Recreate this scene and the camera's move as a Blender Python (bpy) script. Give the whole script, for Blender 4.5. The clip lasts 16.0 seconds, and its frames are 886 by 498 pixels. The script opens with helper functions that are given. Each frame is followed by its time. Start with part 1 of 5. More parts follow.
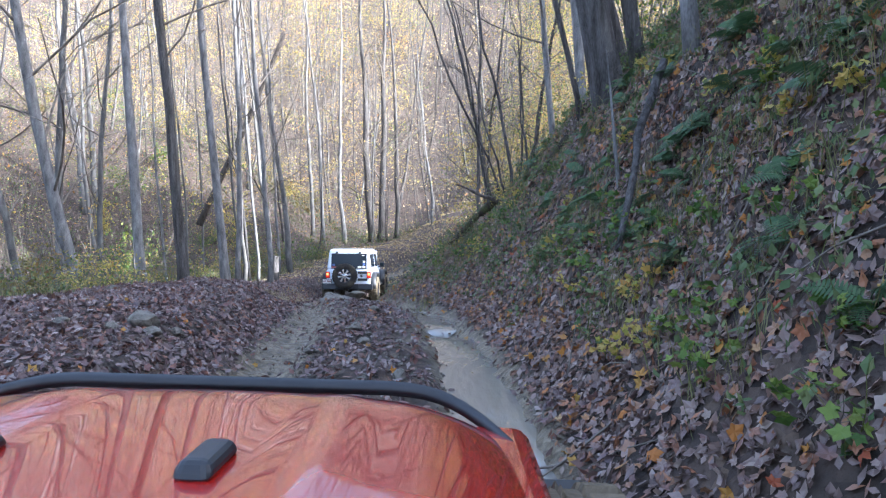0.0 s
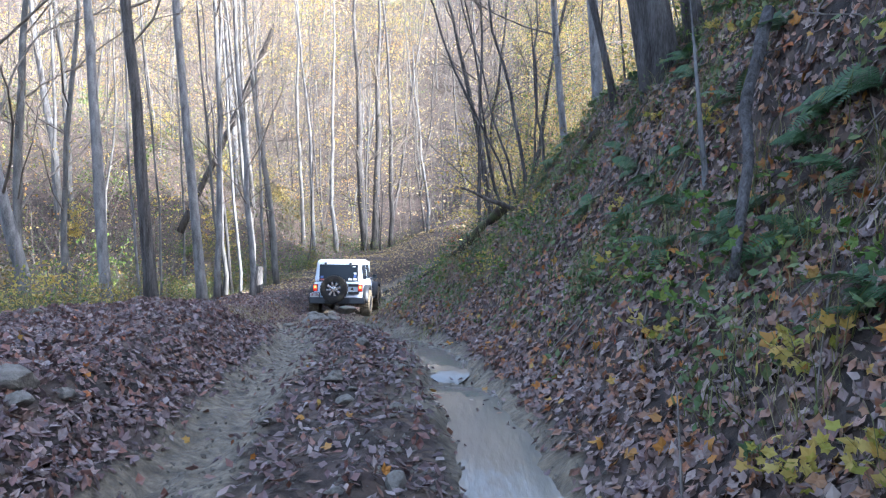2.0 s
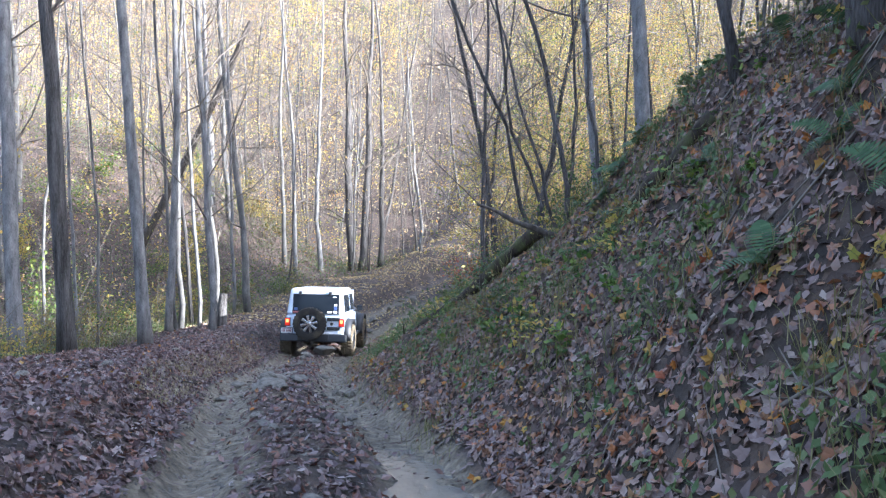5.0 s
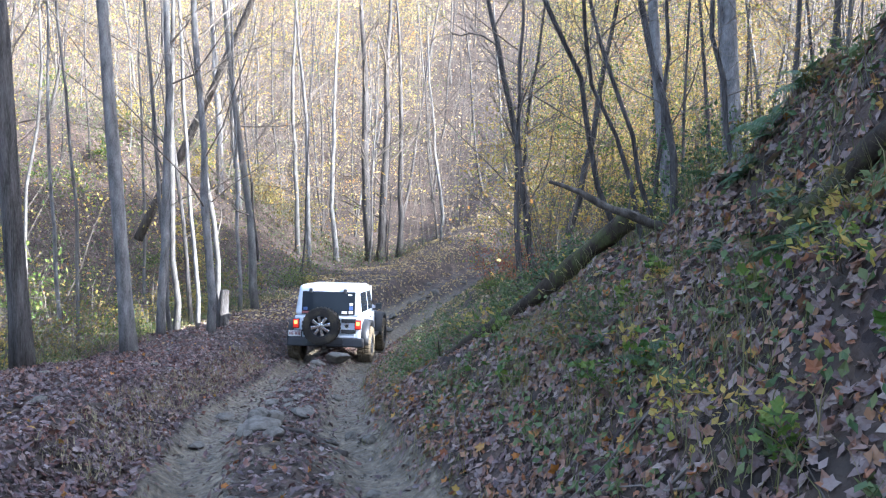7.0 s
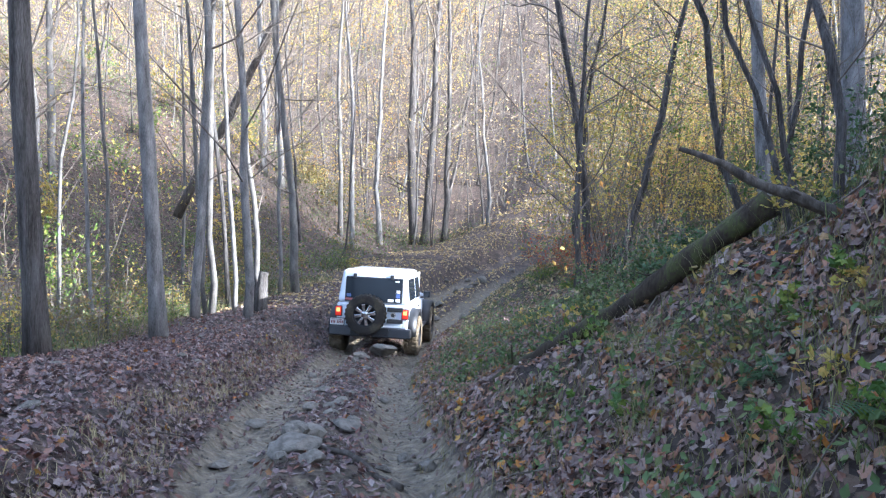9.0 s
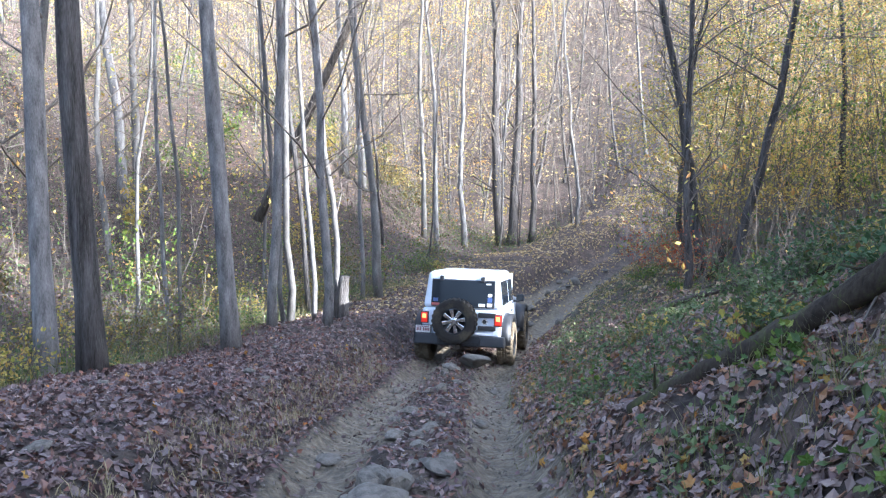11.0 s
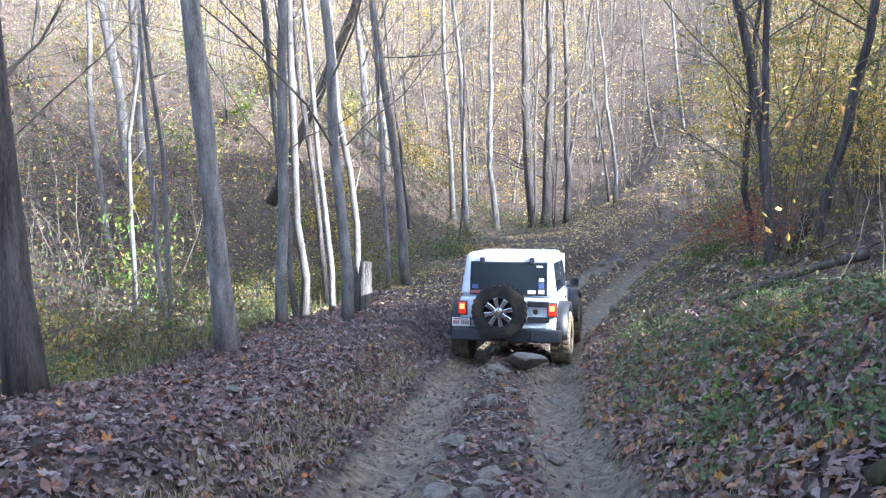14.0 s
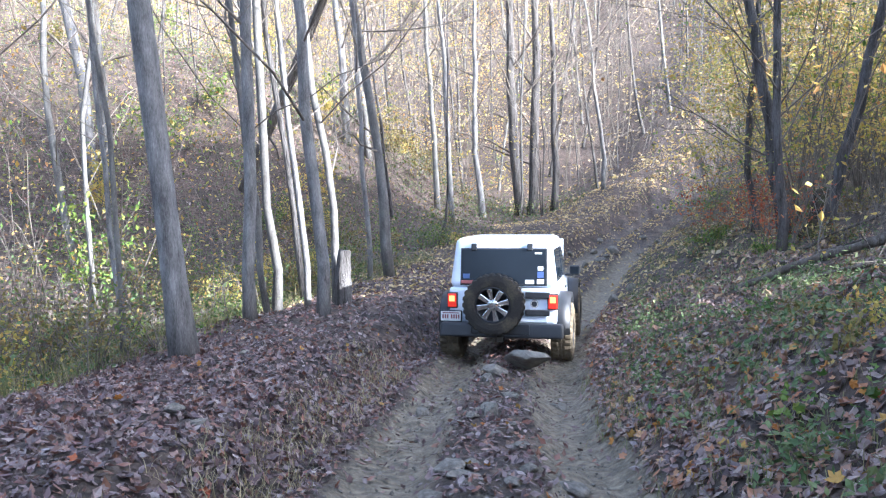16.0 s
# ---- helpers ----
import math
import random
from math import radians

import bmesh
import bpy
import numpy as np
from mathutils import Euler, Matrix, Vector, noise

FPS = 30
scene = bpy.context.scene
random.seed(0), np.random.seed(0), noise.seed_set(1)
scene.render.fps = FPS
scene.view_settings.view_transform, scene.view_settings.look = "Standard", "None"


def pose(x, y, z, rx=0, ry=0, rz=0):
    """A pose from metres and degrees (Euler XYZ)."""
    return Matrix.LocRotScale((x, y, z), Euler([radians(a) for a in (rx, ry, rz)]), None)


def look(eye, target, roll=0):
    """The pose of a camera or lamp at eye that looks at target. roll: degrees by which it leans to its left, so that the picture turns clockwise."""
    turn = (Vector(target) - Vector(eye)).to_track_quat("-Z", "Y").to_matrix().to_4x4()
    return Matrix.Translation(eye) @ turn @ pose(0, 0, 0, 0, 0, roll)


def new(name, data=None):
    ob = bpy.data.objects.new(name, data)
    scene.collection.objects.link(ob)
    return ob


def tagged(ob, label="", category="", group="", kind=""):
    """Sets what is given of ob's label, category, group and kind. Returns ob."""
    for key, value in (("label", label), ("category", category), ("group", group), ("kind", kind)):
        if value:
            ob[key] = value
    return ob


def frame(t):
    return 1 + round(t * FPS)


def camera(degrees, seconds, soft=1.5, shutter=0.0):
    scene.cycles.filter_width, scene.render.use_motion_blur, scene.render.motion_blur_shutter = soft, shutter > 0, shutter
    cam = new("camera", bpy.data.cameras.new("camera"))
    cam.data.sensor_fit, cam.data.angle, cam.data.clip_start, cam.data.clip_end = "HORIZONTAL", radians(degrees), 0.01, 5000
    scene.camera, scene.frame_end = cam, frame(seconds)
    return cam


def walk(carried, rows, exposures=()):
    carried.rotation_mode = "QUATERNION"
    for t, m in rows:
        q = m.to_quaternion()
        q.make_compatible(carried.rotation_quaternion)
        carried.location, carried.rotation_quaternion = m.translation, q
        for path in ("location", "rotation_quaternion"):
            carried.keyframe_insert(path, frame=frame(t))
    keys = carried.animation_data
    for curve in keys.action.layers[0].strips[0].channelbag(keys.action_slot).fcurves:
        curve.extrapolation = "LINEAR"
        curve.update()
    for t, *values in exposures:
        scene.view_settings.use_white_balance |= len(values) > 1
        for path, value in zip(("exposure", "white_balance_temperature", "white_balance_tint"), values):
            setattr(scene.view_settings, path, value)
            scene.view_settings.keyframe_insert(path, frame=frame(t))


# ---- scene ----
cam = camera(61.2, 16.0, 1.2)
PATH = [
    (0, (0.372, 1.878, 1.264), (0.281, 3.874, 1.199), 0.2),
    (0.5, (0.285, 2.35, 1.279), (0.196, 4.347, 1.218), 0.2),
    (1, (0.232, 2.913, 1.274), (0.149, 4.911, 1.22), 0.5),
    (1.5, (0.145, 3.481, 1.3), (0.06, 5.479, 1.248), 0.6),
    (2, (0.122, 4.08, 1.297), (0.047, 6.078, 1.253), 0.5),
    (2.5, (0.106, 4.619, 1.319), (0.031, 6.617, 1.28), 0.3),
    (3, (0.008, 5.195, 1.385), (-0.052, 7.194, 1.362), 0.5),
    (3.5, (-0.022, 5.835, 1.409), (-0.07, 7.834, 1.396), 0.5),
    (4, (-0.118, 6.507, 1.418), (-0.148, 8.507, 1.416), 0.6),
    (4.2, (-0.149, 6.803, 1.436), (-0.183, 8.803, 1.438), 0.9),
    (6.3, (-0.479, 10.059, 1.616), (-0.541, 12.058, 1.596), 1.3),
    (6.5, (-0.531, 10.313, 1.611), (-0.602, 12.311, 1.584), 1.0),
    (7, (-0.688, 10.822, 1.598), (-0.782, 12.82, 1.564), 1.4),
    (7.5, (-0.786, 11.195, 1.587), (-0.924, 13.19, 1.537), 1.5),
    (8, (-0.916, 11.604, 1.57), (-1.079, 13.596, 1.495), 2.4),
    (8.5, (-1.036, 11.989, 1.538), (-1.221, 13.979, 1.46), 2.6),
    (9, (-1.108, 12.313, 1.552), (-1.308, 14.301, 1.474), 2.8),
    (9.5, (-1.256, 12.725, 1.513), (-1.468, 14.712, 1.435), 2.9),
    (10, (-1.413, 13.123, 1.492), (-1.704, 15.1, 1.414), 3.4),
    (10.2, (-1.418, 13.265, 1.478), (-1.763, 15.234, 1.4), 3.5),
    (12.3, (-1.863, 14.975, 1.28), (-2.314, 16.922, 1.201), 0.7),
    (12.5, (-1.92, 15.141, 1.271), (-2.371, 17.087, 1.189), 0.9),
    (13, (-2.006, 15.572, 1.192), (-2.49, 17.509, 1.076), 0.0),
    (13.5, (-2.161, 15.926, 1.168), (-2.643, 17.863, 1.052), -0.1),
    (14, (-2.265, 16.298, 1.125), (-2.75, 18.235, 1.012), -0.1),
    (14.5, (-2.359, 16.633, 1.092), (-2.844, 18.57, 0.98), -0.2),
    (15, (-2.473, 16.993, 1.029), (-2.956, 18.93, 0.917), -0.2),
    (15.5, (-2.547, 17.331, 0.977), (-3.021, 19.27, 0.85), -0.4),
    (16, (-2.634, 17.568, 0.971), (-3.076, 19.514, 0.834), -0.7),
]
walk(cam, [(t, look(eye, target, roll)) for t, eye, target, roll in PATH], [(0, 2.54, 5230, 12), (13.5, 2.54, 5230, 12), (16, 2.74, 5230, 12)])

# ---- sky and sun ----
SUN_ELEVATION, SUN_AZIMUTH = 20.3, 105.0   # degrees; azimuth from +y towards +x
world = bpy.data.worlds.new("sky")
scene.world = world
world.use_nodes = True
wn = world.node_tree.nodes
sky = wn.new("ShaderNodeTexSky")
sky.sky_type = "NISHITA"
sky.sun_disc = False
sky.sun_elevation, sky.sun_rotation = radians(SUN_ELEVATION), radians(SUN_AZIMUTH)
sky.air_density, sky.dust_density, sky.ozone_density = 1.0, 4.0, 1.0
wn["Background"].inputs["Strength"].default_value = 0.15
haze = wn.new("ShaderNodeHueSaturation")   # a milky, thinly veiled sky
haze.inputs["Saturation"].default_value = 0.7
world.node_tree.links.new(sky.outputs[0], haze.inputs["Color"])
world.node_tree.links.new(haze.outputs[0], wn["Background"].inputs["Color"])
lamp = bpy.data.lights.new("sun", "SUN")
lamp.energy, lamp.angle, lamp.color = 5.0, radians(0.6), (1.0, 0.92, 0.80)
sun_dir = Vector((math.sin(radians(SUN_AZIMUTH)) * math.cos(radians(SUN_ELEVATION)),
                  math.cos(radians(SUN_AZIMUTH)) * math.cos(radians(SUN_ELEVATION)), math.sin(radians(SUN_ELEVATION))))
new("sun", lamp).matrix_world = look(sun_dir * 100, (0, 0, 0))


# ---- the lie of the land ----
def smooth_curve(knots, values, width):
    """A smooth curve through rough knots, as a lookup."""
    s = np.arange(knots[0], knots[-1], 0.25)
    v = np.interp(s, knots, values)
    k = np.exp(-0.5 * (np.arange(-24, 25) * 0.25 / width) ** 2)
    pad = np.concatenate([np.full(24, v[0]), v, np.full(24, v[-1])])
    v = np.convolve(pad, k / k.sum(), "valid")
    return lambda y: np.interp(y, s, v)


trail_x = smooth_curve([-80, 0, 8, 14, 18.4, 25.4, 29.5, 38, 48, 60, 90, 160],
                       [0.6, 0.0, -0.5, -1.3, -2.75, -3.9, -4.12, -3.6, -2.3, 1.0, 14, 40], 1.5)
trail_z = smooth_curve([-80, -10, 0, 2, 5, 8, 11, 14, 18.4, 21, 25.4, 29.5, 36, 48, 60, 90, 160],
                       [-3.0, -0.8, -0.3, -0.22, -0.08, 0.02, 0.05, -0.08, -0.5, -0.78, -1.3, -1.42, -1.55, -1.15, -0.1, 2.0, 7.0], 1.0)
bank_slope = smooth_curve([-80, 9, 13, 17, 20, 24, 29, 36, 60, 160], [1.5, 1.5, 1.3, 0.85, 0.72, 0.55, 0.32, 0.5, 0.4, 0.35], 1.2)
bank_foot = smooth_curve([-80, 12, 16, 18.5, 21, 25, 160], [1.45, 1.45, 1.1, 0.95, 0.95, 1.0, 1.2], 0.8)
bank_run = smooth_curve([-80, 12, 17, 160], [3.3, 3.3, 2.6, 2.6], 1.0)
hill_slope = smooth_curve([-80, 10, 27, 160], [0.64, 0.62, 0.2, 0.15], 1.5)
# steepness of an extra hill out of view, added to shade the hollow
shade_slope = smooth_curve([-80, 14, 20, 30, 35, 160], [0.16, 0.2, 0.62, 0.76, 0.0, 0.0], 1.2)
hill_run = smooth_curve([-80, 4, 13, 160], [60, 54, 25, 25], 1.5)
berm = smooth_curve([-80, 20, 24, 29, 40, 160], [0.33, 0.33, 0.38, 0.52, 0.6, 0.6], 1.0)
rut_half = smooth_curve([-80, 8, 13, 18, 26, 160], [0.95, 0.95, 0.8, 0.8, 0.72, 0.75], 1.0)
shoulder = smooth_curve([-80, 14, 20, 26, 32, 160], [5.2, 5.0, 4.3, 4.4, 4.4, 4.0], 1.5)


def wave(x, y, size, seed):
    """Cheap smooth unevenness between -1 and 1."""
    r = np.random.RandomState(seed)
    out = 0
    for i in range(5):
        a, p = r.uniform(0, 2 * math.pi, 2)
        k = 2 * math.pi / size * r.uniform(0.6, 1.6)
        out = out + np.sin(k * (x * math.cos(a) + y * math.sin(a)) + p + 1.3 * np.sin(0.37 * k * (y * math.cos(a) - x * math.sin(a)) + p))
    return out / 3.2


def soft(v, w):
    return w * np.logaddexp(0, v / w)


def step(a, b, v):
    t = np.clip((v - a) / (b - a), 0, 1)
    return t * t * (3 - 2 * t)


def sun_lane(x, y):
    """Treeless lanes in line with the low sun, added to let light patches through."""
    c = 0.259 * x + 0.966 * y
    return np.exp(-((c - 20.0) / 0.75) ** 4) + np.exp(-((c - 23.7) / 0.95) ** 4) + np.exp(-((c - 27.4) / 1.3) ** 4)


def sun_notch(x, y):
    """Unseen notches cut into the hill along these lanes so that sun gets through."""
    return 0.8 * sun_lane(x, y) * step(5, 9, x)


def height(x, y):
    """The ground's height."""
    x, y = np.asarray(x, float), np.asarray(y, float)
    u, zt = x - trail_x(y), trail_z(y)
    near = step(-30, 0, y) * (1 - step(60, 80, y))
    half = rut_half(y)
    z = zt + 0.05 * np.exp(-(u / 0.45) ** 2)
    z = z - near * (0.13 + 0.03 * wave(x, y, 3, 5)) * (np.exp(-((u - half) / 0.3) ** 4) + np.exp(-((u + half) / 0.27) ** 4))
    # left: a berm, a leafy shoulder, then the drop into the hollow
    z = z + berm(y) * step(1.25, 2.1, -u) + 0.08 * wave(x, y, 4.5, 2) * step(1.5, 2.6, -u)
    drop = 0.42 * soft(-u - shoulder(y), 0.5)
    low = -2.3 + 0.012 * y
    left = zt + berm(y) - drop
    floor_ = low + soft(left - low, 0.35)
    z = np.where(-u > 2.1, z - zt - berm(y) + floor_, z)
    z = z + 0.34 * (soft(-x - 17 - 0.06 * y, 2.5) - soft(-x - 70, 6))
    z = z + 9.0 * np.exp(-((y - 56 - 0.2 * x) / 11) ** 2) * step(5, 22, -x)
    # right: the cut bank and the hill above it, its unseen top shaped for shade
    s, v = bank_slope(y), u - bank_foot(y) - 0.1 * wave(x, y, 3.5, 8)
    run = bank_run(y)
    z = z + s * (soft(v, 0.12) - soft(v - run, 0.5)) + hill_slope(y) * (1 - sun_notch(x, y)) * (soft(v - run, 0.8) - soft(v - hill_run(y), 5))
    # the added hill out of view that keeps sun off the hollow
    z = z + shade_slope(y) * (1 - sun_notch(x, y)) * (soft(v - 11, 1.5) - soft(v - 45, 5))
    z = z + 0.42 * step(2.3, 3.1, u) * step(6, 9, y) * (1 - step(12.5, 15, y)) + 0.65 * step(2.9, 4.0, u) * step(12.0, 15.0, y) * (1 - step(16.4, 18.0, y))
    z = z + (0.12 * wave(x, y, 1.7, 3) + 0.075 * wave(x, y, 0.7, 4) + 0.035 * wave(x, y, 0.34, 14)) * step(0.1, 1.2, v)
    # the far hillside
    z = z + 0.62 * (soft(y - 68 - 0.12 * np.abs(x), 6) - soft(y - 170 - 0.1 * np.abs(x), 9))
    z = z + (0.022 * wave(x, y, 0.45, 6) + 0.025 * wave(x, y, 1.1, 7)) * (1 + 0.5 * near * np.exp(-(u / 1.5) ** 4))
    return z + 0.5 * wave(x, y, 23, 9) * step(8, 20, np.abs(u))

# ---- materials ----


def material(name, colours, scale=8.0, rough=0.85, bump=0.3, bump_scale=None, fine=0.5, metal=0.0, island=0.0, detail=6.0,
             stretch=(1, 1, 1), spec=0.3, coat=0.0, translucent=0.0, deep=0.02, object_random=0.0):
    """A surface of two noises over a colour ramp. island: how far the tint follows the single piece instead of the noise."""
    m = bpy.data.materials.new(name)
    m.use_nodes = True
    n, l = m.node_tree.nodes, m.node_tree.links
    b = n["Principled BSDF"]
    tc = n.new("ShaderNodeTexCoord")
    mp = n.new("ShaderNodeMapping")
    mp.inputs["Scale"].default_value = stretch
    l.new(tc.outputs["Object"], mp.inputs["Vector"])
    big = n.new("ShaderNodeTexNoise")
    big.inputs["Scale"].default_value, big.inputs["Detail"].default_value = scale, detail
    small = n.new("ShaderNodeTexNoise")
    small.inputs["Scale"].default_value, small.inputs["Detail"].default_value = scale * 9, 4
    l.new(mp.outputs[0], big.inputs["Vector"])
    l.new(mp.outputs[0], small.inputs["Vector"])
    mix = n.new("ShaderNodeMath")
    mix.operation = "MULTIPLY_ADD"
    l.new(small.outputs["Fac"], mix.inputs[0])
    mix.inputs[1].default_value = fine
    sub = n.new("ShaderNodeMath")
    sub.operation = "MULTIPLY_ADD"
    l.new(big.outputs["Fac"], sub.inputs[0])
    sub.inputs[1].default_value, sub.inputs[2].default_value = 1.6, -0.3 - fine * 0.5
    l.new(sub.outputs[0], mix.inputs[2])
    fac = mix.outputs[0]
    if island or object_random:
        if island:
            rnd = n.new("ShaderNodeNewGeometry").outputs["Random Per Island"]
        else:
            rnd = n.new("ShaderNodeObjectInfo").outputs["Random"]
        lerp = n.new("ShaderNodeMix")
        lerp.inputs["Factor"].default_value = island or object_random
        l.new(fac, lerp.inputs["A"])
        l.new(rnd, lerp.inputs["B"])
        fac = lerp.outputs[0]
    ramp = n.new("ShaderNodeValToRGB")
    l.new(fac, ramp.inputs["Fac"])
    el = ramp.color_ramp.elements
    while len(el) < len(colours):
        el.new(0.5)
    for i, c in enumerate(colours):
        el[i].position = i / max(1, len(colours) - 1)
        el[i].color = (*c, 1)
    l.new(ramp.outputs["Color"], b.inputs["Base Color"])
    b.inputs["Roughness"].default_value, b.inputs["Metallic"].default_value = rough, metal
    b.inputs["Specular IOR Level"].default_value, b.inputs["Coat Weight"].default_value = spec, coat
    if bump:
        bp = n.new("ShaderNodeBump")
        bp.inputs["Strength"].default_value, bp.inputs["Distance"].default_value = bump, deep
        bn = n.new("ShaderNodeTexNoise")
        bn.inputs["Scale"].default_value, bn.inputs["Detail"].default_value = bump_scale or scale * 5, 8
        l.new(mp.outputs[0], bn.inputs["Vector"])
        l.new(bn.outputs["Fac"], bp.inputs["Height"])
        l.new(bp.outputs[0], b.inputs["Normal"])
    if translucent:
        tr = n.new("ShaderNodeBsdfTranslucent")
        l.new(ramp.outputs["Color"], tr.inputs["Color"])
        ms = n.new("ShaderNodeMixShader")
        ms.inputs[0].default_value = translucent
        l.new(b.outputs[0], ms.inputs[1])
        l.new(tr.outputs[0], ms.inputs[2])
        l.new(ms.outputs[0], n["Material Output"].inputs["Surface"])
    return m


def plain(name, colour, rough=0.5, metal=0.0, spec=0.5, coat=0.0, emit=0.0, grime=0.15):
    """Paint, rubber, plastic or metal with a little uneven dirt."""
    d = tuple(c * (1 - grime) for c in colour)
    m = material(name, [d, colour, tuple(min(1, c * (1 + grime * 0.3)) for c in colour)], scale=3, rough=rough, bump=0.0, metal=metal, spec=spec, coat=coat)
    if emit:
        b = m.node_tree.nodes["Principled BSDF"]
        b.inputs["Emission Color"].default_value, b.inputs["Emission Strength"].default_value = (*colour, 1), emit
    return m


BARK = material("bark_grey", [(0.05, 0.046, 0.044), (0.14, 0.133, 0.127), (0.23, 0.222, 0.213), (0.35, 0.34, 0.325)], scale=2.6, rough=0.95, bump=0.8, bump_scale=16,
                stretch=(3.2, 3.2, 0.9), fine=0.85)
BARK_PALE = material("bark_pale", [(0.045, 0.041, 0.037), (0.11, 0.103, 0.095), (0.175, 0.166, 0.153), (0.28, 0.27, 0.25)], scale=2.2, rough=0.9, bump=0.6, bump_scale=14,
                     stretch=(2.6, 2.6, 1.0), fine=0.8)
BARK_DARK = material("bark_dark", [(0.02, 0.017, 0.015), (0.065, 0.058, 0.053), (0.115, 0.106, 0.10), (0.17, 0.16, 0.15)], scale=2.2, rough=0.95, bump=1.0, bump_scale=9,
                     stretch=(5, 5, 0.6), fine=1.1, deep=0.05)
TWIG = material("twig", [(0.07, 0.055, 0.045), (0.16, 0.135, 0.11), (0.24, 0.21, 0.18)], scale=4, rough=0.9, bump=0.0)
# A lit copy of the twig for the far woods: sunlight in the colour.
TWIG_SUN_TINT = material("sun_tinted_twig", [(0.10, 0.082, 0.065), (0.20, 0.17, 0.135), (0.30, 0.265, 0.215)], scale=0.7, rough=0.9, bump=0.0)
LEAF_TAN = material("tan_fallen_leaf", [(0.20, 0.145, 0.09), (0.34, 0.26, 0.165), (0.45, 0.36, 0.24), (0.26, 0.17, 0.10), (0.40, 0.30, 0.14)], scale=0.5, rough=0.7, bump=0.0, island=0.8, translucent=0.1)
# Dry leaves painted paler: sunlight and far haze are put into the colour.
LEAF_SUN_TINT = material("sun_tinted_dry_leaf", [(0.33, 0.24, 0.13), (0.50, 0.40, 0.23), (0.56, 0.44, 0.22), (0.40, 0.26, 0.12), (0.52, 0.40, 0.14), (0.46, 0.36, 0.24)], scale=0.5, rough=0.7, bump=0.0, island=0.8, translucent=0.15)
MOSS_WOOD = material("mossy_wood", [(0.012, 0.01, 0.008), (0.03, 0.023, 0.017), (0.055, 0.043, 0.03), (0.07, 0.075, 0.028), (0.10, 0.108, 0.04)], scale=4, rough=0.95, bump=0.8,
                     bump_scale=18, stretch=(1.5, 1.5, 0.7), fine=0.8)
DEAD_WOOD = material("dead_wood", [(0.03, 0.025, 0.021), (0.088, 0.073, 0.06), (0.185, 0.165, 0.14)], scale=5, rough=0.95, bump=0.8, bump_scale=25, stretch=(3, 3, 0.5))
LEAF_BROWN = material("fallen_leaf", [(0.047, 0.033, 0.034), (0.125, 0.077, 0.073), (0.189, 0.131, 0.120), (0.073, 0.046, 0.047), (0.241, 0.181, 0.163), (0.138, 0.082, 0.083),
                                     (0.215, 0.090, 0.052), (0.327, 0.271, 0.245), (0.077, 0.049, 0.050), (0.232, 0.116, 0.069), (0.155, 0.112, 0.120)], scale=3, rough=0.5, bump=0.25, bump_scale=60, island=0.82, spec=0.5, translucent=0.08)
LEAF_BANK = material("bank_leaf", [(0.07, 0.05, 0.045), (0.18, 0.12, 0.10), (0.28, 0.20, 0.165), (0.11, 0.075, 0.068), (0.29, 0.215, 0.18), (0.33, 0.14, 0.06), (0.17, 0.11, 0.105), (0.36, 0.28, 0.225),
                                   (0.14, 0.09, 0.085), (0.34, 0.18, 0.08), (0.24, 0.17, 0.165)], scale=3, rough=0.5, bump=0.25, bump_scale=60, island=0.85, spec=0.5, translucent=0.08)
LEAF_BRIGHT = material("bright_fallen_leaf", [(0.34, 0.12, 0.025), (0.42, 0.2, 0.04), (0.4, 0.27, 0.07), (0.3, 0.08, 0.035), (0.44, 0.33, 0.17)], scale=3, rough=0.6, bump=0.2, bump_scale=60,
                       island=0.9, translucent=0.1)
LEAF_GREEN = material("green_leaf", [(0.05, 0.10, 0.02), (0.10, 0.17, 0.03), (0.19, 0.25, 0.05), (0.30, 0.31, 0.07)], scale=3, rough=0.55, bump=0.15, bump_scale=40, island=0.85, translucent=0.3)
LEAF_YELLOW = material("yellow_leaf", [(0.28, 0.31, 0.06), (0.50, 0.43, 0.09), (0.58, 0.46, 0.14), (0.54, 0.34, 0.08), (0.32, 0.34, 0.08)], scale=3, rough=0.55, bump=0.0, island=0.9, translucent=0.5)
LEAF_ORANGE = material("orange_leaf", [(0.48, 0.22, 0.06), (0.54, 0.33, 0.10), (0.56, 0.41, 0.14), (0.42, 0.17, 0.07)], scale=3, rough=0.55, bump=0.0, island=0.9, translucent=0.4)
LEAF_RED = material("red_leaf", [(0.30, 0.06, 0.03), (0.40, 0.12, 0.05), (0.38, 0.2, 0.08)], scale=3, rough=0.55, bump=0.0, island=0.9, translucent=0.35)
FERN = material("fern_green", [(0.035, 0.075, 0.03), (0.07, 0.125, 0.05), (0.13, 0.19, 0.08)], scale=3, rough=0.5, bump=0.0, island=0.6, translucent=0.25)
GRASS = material("dry_grass", [(0.09, 0.115, 0.032), (0.18, 0.185, 0.065), (0.31, 0.265, 0.13), (0.125, 0.155, 0.048)], scale=2, rough=0.7, bump=0.0, island=0.8, translucent=0.25)
STONE = material("stone", [(0.06, 0.052, 0.042), (0.13, 0.115, 0.095), (0.23, 0.208, 0.172), (0.10, 0.095, 0.075)], scale=5, rough=0.85, bump=0.7, bump_scale=25, object_random=0.2)
STRAW = material("straw", [(0.20, 0.16, 0.085), (0.33, 0.275, 0.15), (0.42, 0.36, 0.21), (0.22, 0.2, 0.09)], scale=2, rough=0.7, bump=0.0, island=0.8, translucent=0.2)
